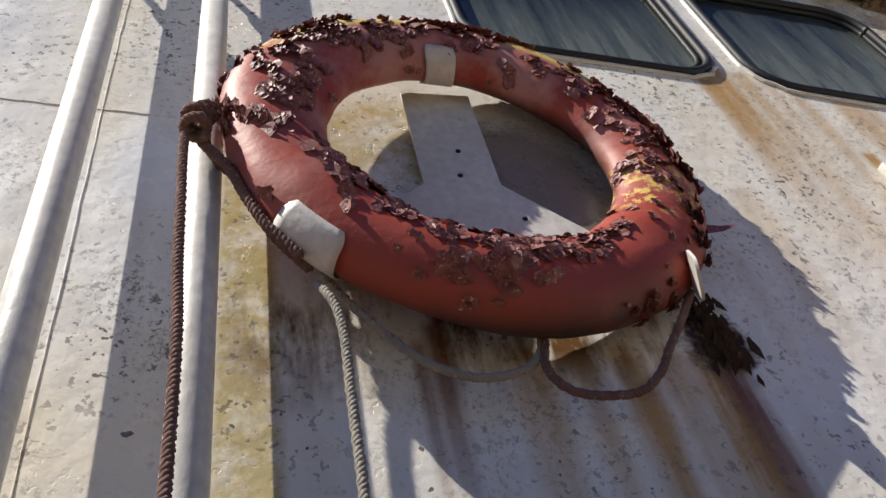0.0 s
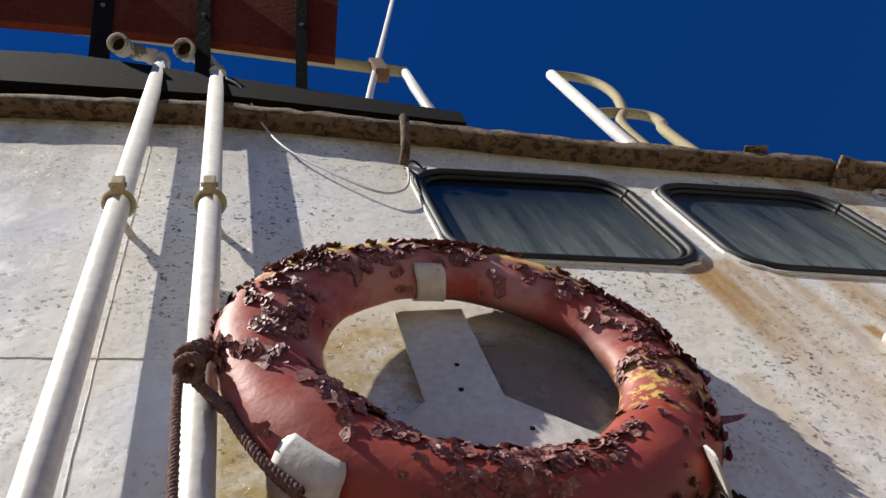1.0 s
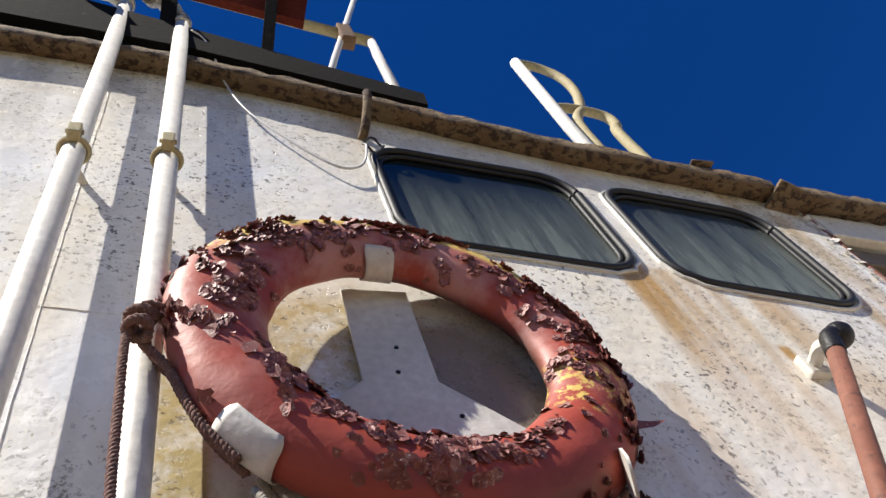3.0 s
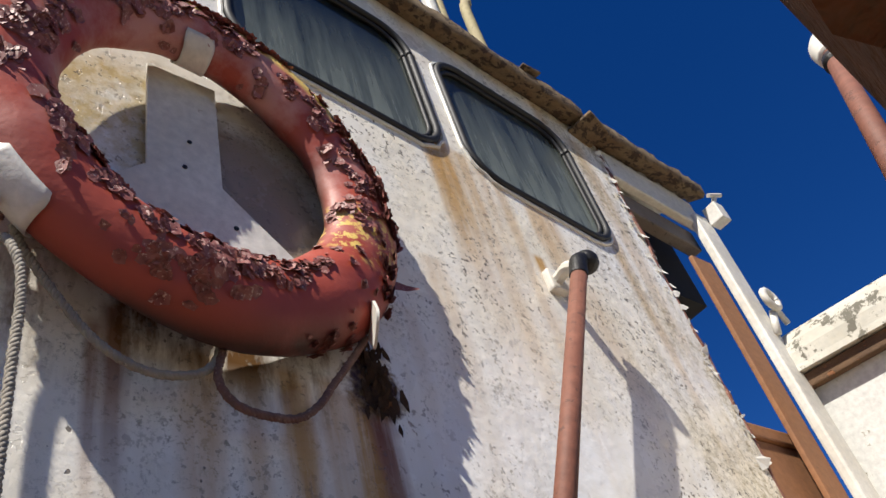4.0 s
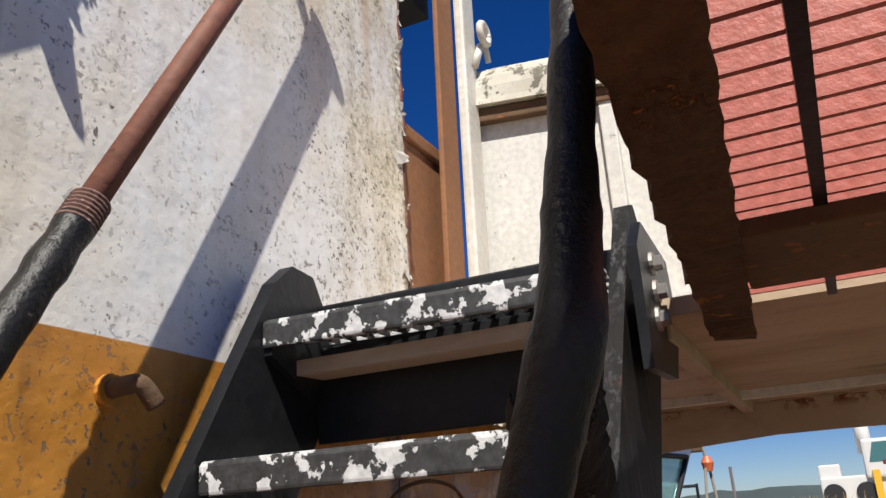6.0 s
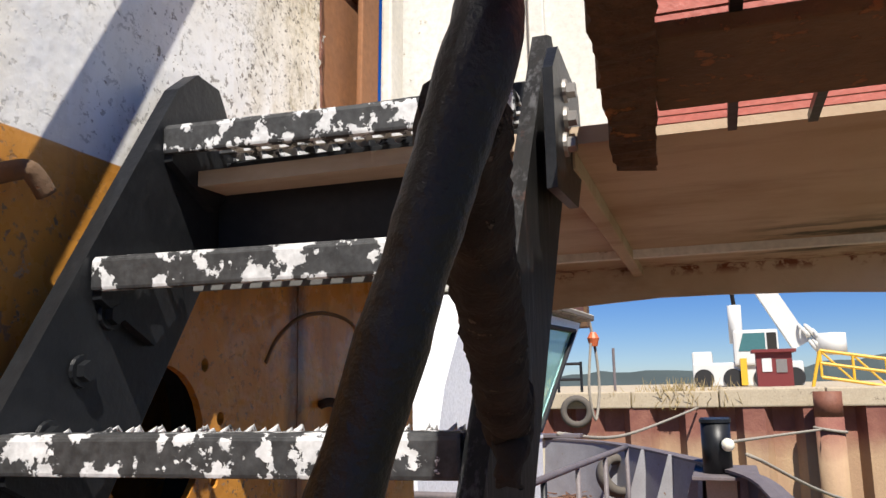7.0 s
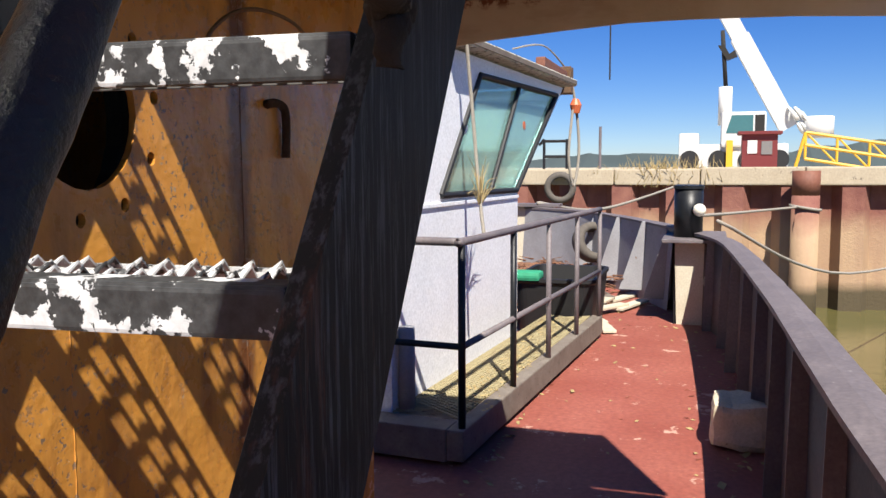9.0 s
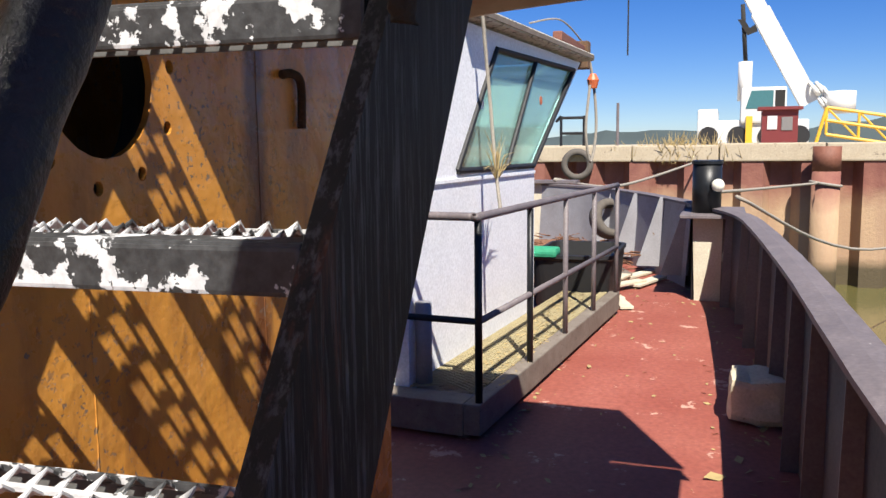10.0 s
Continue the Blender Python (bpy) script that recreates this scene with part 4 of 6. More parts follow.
# ---- pipes up the wall ----
def standpipe(x, y, top, mouth, reach):
    g = thing("standpipe", "white painted vertical pipe clamped to the deckhouse wall", "pipe", "wall pipes")
    part("pipe", tube([(x, y, 1.0), (x, y, 2.5), (x, y, top)], 0.0215, 20), M_PIPE, g, smooth=True)
    part("pipe_collar", tube([(x, y, top - 0.03), (x, y, top + 0.005)], 0.027, 16), M_MILDEW, g)
    p1 = Vector((x - reach, 0.60, mouth))
    aim = Vector((-0.25, -0.5, -0.83)).normalized()
    p0 = p1 - aim * 0.04
    bend = spline([(x, y, top - 0.01), (x - 0.005, y, top + 0.035), (x - 0.035, y - 0.012, mouth + 0.05), p0 + Vector((0.02, 0.01, 0.012)), p0], 6)
    part("elbow", tube(bend, [0.024 + 0.0025 * math.sin(i * 1.3) for i in range(len(bend))], 14), M_MILDEW, g, "lichen-stained elbow", smooth=True)
    bm = bmesh.new()
    add_tube(bm, [p0, p1], 0.031, 18, caps=False)
    add_tube(bm, [p1, p0 + aim * 0.012], 0.023, 18, caps=False)
    lip = [p1 + (aim.orthogonal().normalized() * math.cos(q) + aim.cross(aim.orthogonal()).normalized() * math.sin(q)) * 0.027 for q in [2 * math.pi * i / 18 for i in range(20)]]
    add_tube(bm, lip, 0.0055, 8)
    part("open_mouth", bm, M_MILDEW, g, "open rusty pipe mouth", smooth=True)
    part("mouth_inside", tube([p0 + aim * 0.012, p0 + aim * 0.016], 0.024, 14), M_SCALE, g)
    bm = bmesh.new()
    zc = 3.33
    add_tube(bm, [(x + 0.0255 * math.cos(a), y + 0.0255 * math.sin(a), zc) for a in [2 * math.pi * i / 20 for i in range(22)]], 0.006, 8)
    add_box(bm, x - 0.012, x + 0.012, y - 0.046, y - 0.022, zc - 0.012, zc + 0.03, 0.003)
    add_tube(bm, [(x - 0.016, y - 0.034, zc + 0.01), (x + 0.016, y - 0.034, zc + 0.01)], 0.005, 8)
    part("clamp", bm, M_GOLD, g, "rusty U-clamp with bolt")
    part("clamp_arm", tube([(x, y + 0.03, zc), (x + 0.02, 0.722, zc - 0.01)], 0.008, 8), M_WHITE, g)
    return g


standpipe(-0.332, 0.658, 4.45, 4.42, 0.118)
standpipe(-0.168, 0.658, 4.32, 4.383, 0.094)

# ---- lifebuoy ----
RC, RR, RT0, LEAN = Vector((0.197, 0.664, 2.746)), 0.279, 0.0715, 0.1
buoy = thing("lifebuoy", "red vinyl lifebuoy, skin cracked and peeling, hung on wall", "lifebuoy")
bm = bmesh.new()
NU, NV = 128, 36


def ring_point(u, v, off=0.0):
    """u goes round the ring, v round its tube; v = 0 faces away from the wall."""
    c = Vector((math.cos(u), 0, math.sin(u)))
    wob = 0.006 * noise.noise(Vector((2 * math.cos(u), 2 * math.sin(u), 1.3)))
    r = RT0 + off + 0.003 * noise.noise(Vector((5 * math.cos(u) + math.cos(v), 5 * math.sin(u), 2 * math.sin(v)))) + wob
    out = c * (RR + r * math.sin(v))
    return RC + out + Vector((0, LEAN * out.x - (0.66 if math.cos(v) > 0 else 0.42) * r * math.cos(v), 0))


grid = [[bm.verts.new(ring_point(2 * math.pi * i / NU, 2 * math.pi * j / NV)) for j in range(NV)] for i in range(NU)]
for i in range(NU):
    for j in range(NV):
        bm.faces.new((grid[i][j], grid[(i + 1) % NU][j], grid[(i + 1) % NU][(j + 1) % NV], grid[i][(j + 1) % NV]))
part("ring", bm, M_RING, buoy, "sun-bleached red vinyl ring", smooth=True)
bm = bmesh.new()
rr = random.Random(21)
made = 0
for _ in range(60000):
    u, v = rr.uniform(0, 2 * math.pi), rr.uniform(-1.4, 2.0)
    p = ring_point(u, v)
    k = 0.42 * noise.noise(p * 10.0) + 0.5 * noise.noise(p * 26.0 + Vector((3, 1, 2))) + 0.55 * noise.noise(p * 62.0)
    su, cu = math.sin(u), math.cos(u)
    if su > 0.45:
        mid, wide, gain = 0.1, 0.75, 0.40
    elif cu > 0.35:
        mid, wide, gain = 0.2, 1.0, 0.40
    elif su < -0.35:
        mid, wide, gain = -0.5, 0.65, 0.44
    else:
        mid, wide, gain = -0.25, 0.75, 0.42
    if k + gain * math.exp(-((v - mid) / wide) ** 4) < 0.40:
        continue
    nrm = (ring_point(u, v, 0.02) - p).normalized()
    tu = (ring_point(u + 0.01, v) - p).normalized()
    tv = nrm.cross(tu)
    a = rr.gauss(1.9, 0.9)
    s = rr.uniform(0.002, 0.0068) * (1.6 if rr.random() < 0.1 else 1)
    e1, e2 = tu * math.cos(a) + tv * math.sin(a), tv * math.cos(a) - tu * math.sin(a)
    lift = rr.uniform(0.1, 1.1)
    p = p + nrm * rr.uniform(0.0004, 0.0016)
    q = [p - e1 * s - e2 * s * rr.uniform(0.3, 0.9), p + e1 * s * 0.1 - e2 * s * rr.uniform(0.5, 1.3) + nrm * s * lift * 0.35, p + e1 * s * rr.uniform(0.6, 1.3) - e2 * s * rr.uniform(0, 0.6) + nrm * s * lift, p + e1 * s * rr.uniform(0.4, 1.1) + e2 * s * 0.5 + nrm * s * lift * 0.9, p + e2 * s * rr.uniform(0.5, 1.3) + nrm * s * lift * 0.3, p - e1 * s * 0.8 + e2 * s * rr.uniform(0.1, 0.7)]
    vs = [bm.verts.new(x) for x in q]
    bm.faces.new((vs[0], vs[1], vs[4], vs[5]))
    bm.faces.new((vs[1], vs[2], vs[3], vs[4]))
    made += 1
    if made > 17000:
        break
fl = part("peeling_skin", bm, M_FLAKE, buoy, "curled dark maroon flakes of skin")
tagged(fl, kind="stuff")
bm = bmesh.new()
p = ring_point(-0.40, 1.35)
vs = [bm.verts.new(p + Vector(o)) for o in ((-0.01, 0, 0.012), (0.02, -0.004, 0.004), (0.045, -0.01, 0.0), (0.022, -0.004, -0.008), (-0.008, 0, -0.01))]
bm.faces.new(vs)
part("loose_flap", bm, M_FLAKE, buoy, "loose flap of torn skin")

cradle = thing("lifebuoy_bracket", "white three-armed steel bracket holding the lifebuoy", "bracket")
arms = []
for a in (90, 224, 316):
    c, s = math.cos(radians(a)), math.sin(radians(a))
    w = 0.057
    l = 0.27 if a == 90 else 0.22
    arms += [(c * l + s * w, s * l - c * w), (c * l - s * w, s * l + c * w)]
    b = radians({90: 157, 224: 270, 316: 23}[a])
    notch = 0.16 if a == 224 else 0.062
    arms.append((notch * math.cos(b), notch * math.sin(b)))
part("spider_plate", plate([(0.185 + u, 2.70 + v) for u, v in arms], [], lambda u, v: (u, 0.703, v), (0, 0.005, 0)), M_WHITE, cradle)
for u, v in ((-0.004, 0.059), (-0.013, -0.003), (0.061, -0.10)):
    part("rivet", tube([(RC.x + u, 0.7025, RC.z + v), (RC.x + u, 0.701, RC.z + v)], 0.004, 8), M_BLACK, cradle)
part("stand_off", box(RC.x - 0.03, RC.x + 0.03, 0.7085, 0.7195, RC.z - 0.03, RC.z + 0.03), M_WHITE, cradle)


def clip(ang, v0, v1, half, label, splay=0.0):
    """A curved retaining strap bent over the tube."""
    bm = bmesh.new()
    u0 = radians(ang)
    rows = []
    for i in range(15):
        v = v0 + (v1 - v0) * i / 14
        row = []
        for j in range(9):
            du = half / RR * (j / 4 - 1)
            edge_round = 1.0 if 1 < i < 13 else (0.95 if i in (1, 13) else 0.82)
            row.append(ring_point(u0 + du * edge_round, v, 0.006 + splay * (i / 14) ** 2))
        rows.append(row)
    top = [[bm.verts.new(p) for p in row] for row in rows]
    low = [[bm.verts.new(p + (RC + Vector((math.cos(u0), 0, math.sin(u0))) * RR - p).normalized() * 0.004) for p in row] for row in rows]
    n, m = len(top), len(top[0])
    for i in range(n - 1):
        for j in range(m - 1):
            bm.faces.new((top[i][j], top[i][j + 1], top[i + 1][j + 1], top[i + 1][j]))
            bm.faces.new((low[i][j], low[i][j + 1], low[i + 1][j + 1], low[i + 1][j]))
    for i in range(n - 1):
        for j in (0, m - 1):
            bm.faces.new((top[i][j], top[i + 1][j], low[i + 1][j], low[i][j]))
    for j in range(m - 1):
        for i in (0, n - 1):
            bm.faces.new((top[i][j], top[i][j + 1], low[i][j + 1], low[i][j]))
    return part("strap", bm, M_WHITE, cradle, label, smooth=True)


clip(94, -2.5, -0.6, 0.033, "chipped white strap over the ring")
clip(224, 0.7, 2.5, 0.036, "broad white strap under the ring")
bm = plate(rounded(-0.028, 0.028, -0.05, 0.03, 0.018, 5), [], lambda u, v: (u, 0, v), (0, 0.004, 0))
bmesh.ops.transform(bm, matrix=pose(0.43, 0.655, 2.487, 10, 35, 70), verts=bm.verts)
part("strap", bm, M_WHITE, cradle, "bent white strap standing off the ring")

# ropes
def cord(name, label, pts, r, mat, turns=40):
    ob = part(name, rope(pts, r, turns), mat, smooth=True)
    return tagged(ob, label, "rope", "lifebuoy ropes")


cord("rope", "maroon laid rope hanging down from a knot by the pipe", [(-0.15, 0.617, 2.73), (-0.168, 0.601, 2.725), (-0.182, 0.597, 2.70), (-0.19, 0.606, 2.66), (-0.188, 0.610, 2.56), (-0.185, 0.610, 2.45), (-0.18, 0.610, 2.345), (-0.179, 0.61, 2.186), (-0.18, 0.611, 1.9), (-0.18, 0.611, 1.482)], 0.0062, M_ROPE_BROWN, 55)
for dx, dy in ((0.0, 0.0), (0.012, 0.02)):
    cord("rope", "doubled brown rope running along the lifebuoy's side", [(-0.155 + dx, 0.606 + dy, 2.74), (-0.172 + dx, 0.60 + dy, 2.735), (-0.18 + dx, 0.612 + dy, 2.715), (-0.172 + dx, 0.618 + dy, 2.68), (-0.14 + dx, 0.622 + dy, 2.635), (-0.118 + dx, 0.625 + dy, 2.58), (-0.095 + dx, 0.63 + dy, 2.535), (-0.06 + dx, 0.635 + dy, 2.49)], 0.0068, M_ROPE_BROWN, 50)
cord("rope", "bleached grey rope hanging free below the lifebuoy", [(-0.04, 0.66, 2.47), (-0.036, 0.645, 2.445), (-0.026, 0.64, 2.415), (-0.021, 0.64, 2.37), (-0.021, 0.64, 2.298), (-0.02, 0.64, 2.206), (-0.02, 0.64, 2.05), (-0.02, 0.64, 1.69)], 0.0056, M_ROPE_GREY, 60)
cord("rope", "grab rope looped in swags under the lifebuoy", [(-0.03, 0.68, 2.51), (-0.014, 0.68, 2.476), (0.03, 0.68, 2.414), (0.073, 0.68, 2.369), (0.125, 0.68, 2.348), (0.178, 0.68, 2.358), (0.205, 0.685, 2.388), (0.214, 0.69, 2.42)], 0.0056, M_ROPE_GREY, 60)
cord("rope", "dark grab rope looped in swags under the lifebuoy", [(0.214, 0.69, 2.44), (0.212, 0.68, 2.403), (0.203, 0.68, 2.362), (0.216, 0.68, 2.333), (0.245, 0.68, 2.32), (0.299, 0.68, 2.322), (0.335, 0.68, 2.348), (0.362, 0.68, 2.385), (0.385, 0.68, 2.415), (0.408, 0.685, 2.445), (0.44, 0.69, 2.49)], 0.0056, M_ROPE_BROWN, 60)
knot = []
for q in range(70):
    w = 2 * math.pi * q / 17
    knot.append((-0.178 + 0.014 * math.cos(w), 0.60 + 0.013 * math.sin(w), 2.67 + 0.048 * q / 70 + 0.006 * math.sin(w * 0.5)))
cord("rope_knot", "lumpy hitch in the maroon rope beside the pipe", knot, 0.0062, M_ROPE_BROWN, 50)

# loose wire on the wall
wire = tagged(part("wire", tube(spline([(-0.14, 0.64, 4.2), (-0.108, 0.65, 4.17), (-0.078, 0.67, 4.08), (-0.05, 0.695, 3.957), (0.001, 0.70, 3.775), (0.094, 0.70, 3.604), (0.181, 0.70, 3.489), (0.232, 0.70, 3.487), (0.262, 0.70, 3.54), (0.279, 0.70, 3.63)], 8), 0.003, 8), M_WIRE, smooth=True), "slack white wire hanging on the wall", "cable")
wf = thing("cable_gland", "rusty cable gland under the roof edge", "fitting")
part("gland", tube(spline([(0.305, 0.64, 3.85), (0.30, 0.65, 3.80), (0.29, 0.69, 3.73), (0.285, 0.722, 3.72)], 5), 0.012, 8), M_LICHEN, wf, smooth=True)
bm = bmesh.new()
add_tube(bm, [(0.30 + 0.025 * math.cos(a), 0.705 + 0.006 * math.sin(3 * a), 3.65 + 0.035 * math.sin(a)) for a in [2 * math.pi * i / 20 for i in range(26)]], 0.003, 6)
part("wire_coil", bm, M_BLACK, wf)

# torn fitting and rust scab
bm = bmesh.new()
rr = random.Random(31)
for i in range(70):
    p = Vector((0.466 + rr.gauss(0, 0.014), 0.716, 2.43 + rr.gauss(0, 0.03)))
    s = rr.uniform(0.006, 0.018)
    ang = rr.gauss(1.6, 0.5)
    u, v = Vector((math.cos(ang), 0, math.sin(ang))), Vector((-math.sin(ang), 0, math.cos(ang)))
    lift = Vector((0, -s * rr.uniform(0.2, 1.2), 0))
    q = [bm.verts.new(x) for x in (p - u * s - v * s * 0.3, p - v * s * 0.45 + lift * 0.4, p + u * s + lift, p + u * s * 0.8 + v * s * 0.3 + lift * 0.9, p + v * s * 0.4 + lift * 0.3)]
    bm.faces.new((q[0], q[1], q[4]))
    bm.faces.new((q[1], q[2], q[3], q[4]))
scab = part("rust_scab", bm, M_SCALE)
tagged(scab, "crumbling rust flakes where a fitting tore off", "rust", kind="stuff")

hook = thing("drain_hook", "dark rusty hooked rod on the ochre plating", "rod")
part("rod", tube(spline([(1.47, 0.712, 1.578), (1.50, 0.708, 1.582), (1.53, 0.708, 1.575), (1.54, 0.708, 1.55), (1.54, 0.71, 1.475)], 5), 0.009, 8), M_SCALE, hook, smooth=True)

part("weld_ring", tube(spline([(1.27, 0.72, 1.655), (1.31, 0.72, 1.70), (1.39, 0.72, 1.742), (1.5, 0.72, 1.76), (1.62, 0.72, 1.75), (1.70, 0.72, 1.705)], 6), 0.004, 8), M_RUST, wall, "rusty curved weld bead on the ochre plating", smooth=True)

# ---- above the roof ----
beam = thing("black_beam", "long black wooden beam on the roof edge", "beam")
lean = lambda u, v, off=0.0: (u, 0.655 - 0.06 * (v - 4.1) + off, v)
sag = lambda x: 4.555 - (0.448 if x > -0.34 else 0.243) * (x + 0.34)
stand = lambda u, v, off=0.0: (u, 0.60 - 0.4 * (v - sag(u)) + off, v)
part("plank", plate([(-2.4, 4.3), (-0.75, 4.17), (-0.163, 4.09), (0.49, 3.90), (0.495, 3.98), (-0.13, 4.24), (-0.58, 4.42), (-0.82, 4.44), (-2.4, 4.5)], [], lean, (0, 0.05, 0.0)), M_TAR, beam)
boards = thing("signboard", "row of dark red boards on black posts above the roof", "board")
for x0, x1, cut in ((-2.4, -1.4, 0), (-1.39, -0.53, 0), (-0.525, -0.215, 0), (-0.21, 0.18, 1)):
    pts = [(x0, sag(x0)), (x1, sag(x1)), (x1 + 0.04 * cut, sag(x1) + 0.30), (x1 + 0.02 * cut, sag(x1) + 0.325), (x0, sag(x0) + 0.33)]
    part("board", plate(pts, [], lambda u, v: stand(u, v, -0.004), (0, 0.025, 0)), M_OLDRED, boards)
for x, w, tip in ((-1.4, 0.03, -0.03), (-0.95, 0.03, -0.03), (-0.50, 0.028, -0.025), (-0.208, 0.022, 0.0), (0.06, 0.017, 0.045)):
    z0 = sag(x) - 0.33
    pts = [(x - w, z0), (x + w, z0), (x + w + tip, z0 + 0.66), (x - w + tip, z0 + 0.66)]
    post = part("post", plate(pts, [], lambda u, v: stand(u, v, -0.036), (0, 0.03, 0)), M_TAR, boards)
    for z in (z0 + 0.40, z0 + 0.58):
        p = Vector(stand(x + tip * (z - z0) / 0.66, z, -0.036))
        part("bolt", tube([p, p + Vector((0, -0.006, -0.002))], 0.007, 10), M_STEEL, post)
rail_roof = thing("roof_rail", "white lichen-stained roof rail with upright mast", "railing")
part("rail", tube([(-2.4, 0.85, 6.5), (-0.139, 0.85, 5.517), (0.578, 0.85, 5.193)], 0.024, 12), M_GOLD, rail_roof, smooth=True)
part("rail_end", tube([(0.575, 0.85, 5.20), (0.568, 0.85, 4.84), (0.55, 0.85, 3.85)], 0.02, 12), M_PIPE, rail_roof, smooth=True)
part("mast", tube([(0.2, 0.85, 3.98), (0.391, 0.85, 4.913), (1.013, 0.85, 7.803)], 0.0135, 10), M_PIPE, rail_roof, smooth=True)
part("mast_clamp", box(0.44, 0.50, 0.82, 0.88, 5.12, 5.32, 0.008), M_RUST, rail_roof)
hoop = thing("roof_handrail", "white bent-tube boarding rail on the roof edge", "railing")
part("upright", tube([(1.09, 0.80, 3.7), (1.108, 0.80, 4.254), (1.159, 0.80, 5.018)], 0.0225, 12), M_PIPE, hoop, smooth=True)
part("hoop", tube(spline([(1.16, 0.80, 5.01), (1.25, 0.8, 4.99), (1.316, 0.8, 4.891), (1.315, 0.8, 4.72), (1.25, 0.8, 4.5), (1.16, 0.8, 4.28), (1.13, 0.8, 3.7)], 6), 0.019, 12), M_GOLD, hoop, smooth=True)
part("hoop", tube(spline([(1.12, 0.80, 4.46), (1.22, 0.8, 4.48), (1.323, 0.8, 4.441), (1.33, 0.8, 4.35), (1.30, 0.8, 4.244), (1.28, 0.8, 3.65)], 6), 0.019, 12), M_GOLD, hoop, smooth=True)

# ---- main deck ----
deck = tagged(part("deck", box(-6, 13.5, -0.58, 3.6, -0.05, 0.0), M_DECK), "worn red-painted steel main deck", "deck", kind="structure")
hull_line = [(-3.0, -0.62), (0.0, -0.60), (2.3, -0.505), (4.0, -0.455), (6.0, -0.36), (7.3, -0.25), (8.1, -0.02), (9.2, 0.42), (10.3, 0.98), (11.2, 1.6), (11.9, 2.6)]
base_line = [(-3.0, -0.59), (0.0, -0.57), (2.3, -0.49), (4.0, -0.435), (6.0, -0.33), (7.3, -0.22), (8.1, 0.01), (9.2, 0.46), (10.3, 1.03), (11.1, 1.65), (11.8, 2.6)]
bulw = thing("bulwark", "dark brown steel bulwark with worn cap rail and stays", "bulwark", kind="structure")


def dense(line, n=8):
    return [(p.x, p.y) for p in spline([(x, y, 0) for x, y in line], n)]


HL, BL = dense(hull_line), dense(base_line)
bm = bmesh.new()
rows = []
for (hx, hy), (bx, by) in zip(HL, BL):
    top = 0.83 + 0.012 * max(0, hx - 8)
    rows.append([bm.verts.new(p) for p in ((bx, by, -0.02), (hx, hy + 0.02, top), (hx + 0.01, hy - 0.01, top), (bx + 0.01, by - 0.05, -2.6))])
for a, b in zip(rows, rows[1:]):
    for k in range(3):
        bm.faces.new((a[k], b[k], b[k + 1], a[k + 1]))
part("side_plate", bm, M_BULW, bulw, smooth=True)
bm = bmesh.new()
rows = []
rr = random.Random(2)
for i, (hx, hy) in enumerate(HL):
    top = 0.83 + 0.012 * max(0, hx - 8)
    d = Vector((HL[min(i + 1, len(HL) - 1)][0] - HL[max(i - 1, 0)][0], HL[min(i + 1, len(HL) - 1)][1] - HL[max(i - 1, 0)][1], 0)).normalized()
    nx, ny = -d.y, d.x
    q = [(0.075, -0.012), (0.075, 0.012), (0.0, 0.02), (-0.075, 0.012), (-0.075, -0.012)]
    rows.append([bm.verts.new((hx + nx * o, hy + ny * o, top + h + rr.uniform(-0.002, 0.002))) for o, h in q])
for a, b in zip(rows, rows[1:]):
    for k in range(5):
        bm.faces.new((a[k], b[k], b[(k + 1) % 5], a[(k + 1) % 5]))
part("cap_rail", bm, M_CAP, bulw, "worn grey-brown cap rail", smooth=False)
for x in (2.4, 3.1, 3.8, 4.5, 5.3, 6.1, 6.9, 7.6):
    i = min(range(len(HL)), key=lambda k: abs(HL[k][0] - x))
    hx, hy = HL[i]
    bx, by = BL[i]
    part("stay", plate([(by + 0.075, 0.0), (hy + 0.075, 0.81), (hy, 0.81), (by, 0.0)], [], lambda u, v, x=x: (x, u, v), (0.014, 0, 0)), M_CAP, bulw)
for x in (8.7, 9.3, 10.0, 10.7):
    i = min(range(len(HL)), key=lambda k: abs(HL[k][0] - x))
    hx, hy = HL[i]
    part("bow_stay", plate([(hy + 0.34, 0.1), (hy + 0.1, 0.86), (hy, 0.86), (hy, 0.1)], [], lambda u, v, x=x: (x, u, v), (0.05, 0, 0)), M_GREY, bulw, "grey stay plate in the bow")
bm = bmesh.new()
rows = []
for (hx, hy) in [p for p in HL if p[0] > 8.6]:
    rows.append([bm.verts.new(p) for p in ((hx - 0.05, hy + 0.09, 0.0), (hx - 0.05, hy + 0.04, 0.84 + 0.012 * (hx - 8)))])
for a, b in zip(rows, rows[1:]):
    bm.faces.new((a[0], b[0], b[1], a[1]))
part("bow_lining", bm, M_GREY, bulw, "grey-white inner face of the bow", smooth=True)
part("bow_plate", box(11.7, 11.8, 2.0, 3.6, -0.02, 0.9), M_CREAM, bulw, "cream painted bow plate")
part("bow_cap", box(11.6, 11.9, 1.9, 3.7, 0.9, 0.94), M_CAP, bulw)

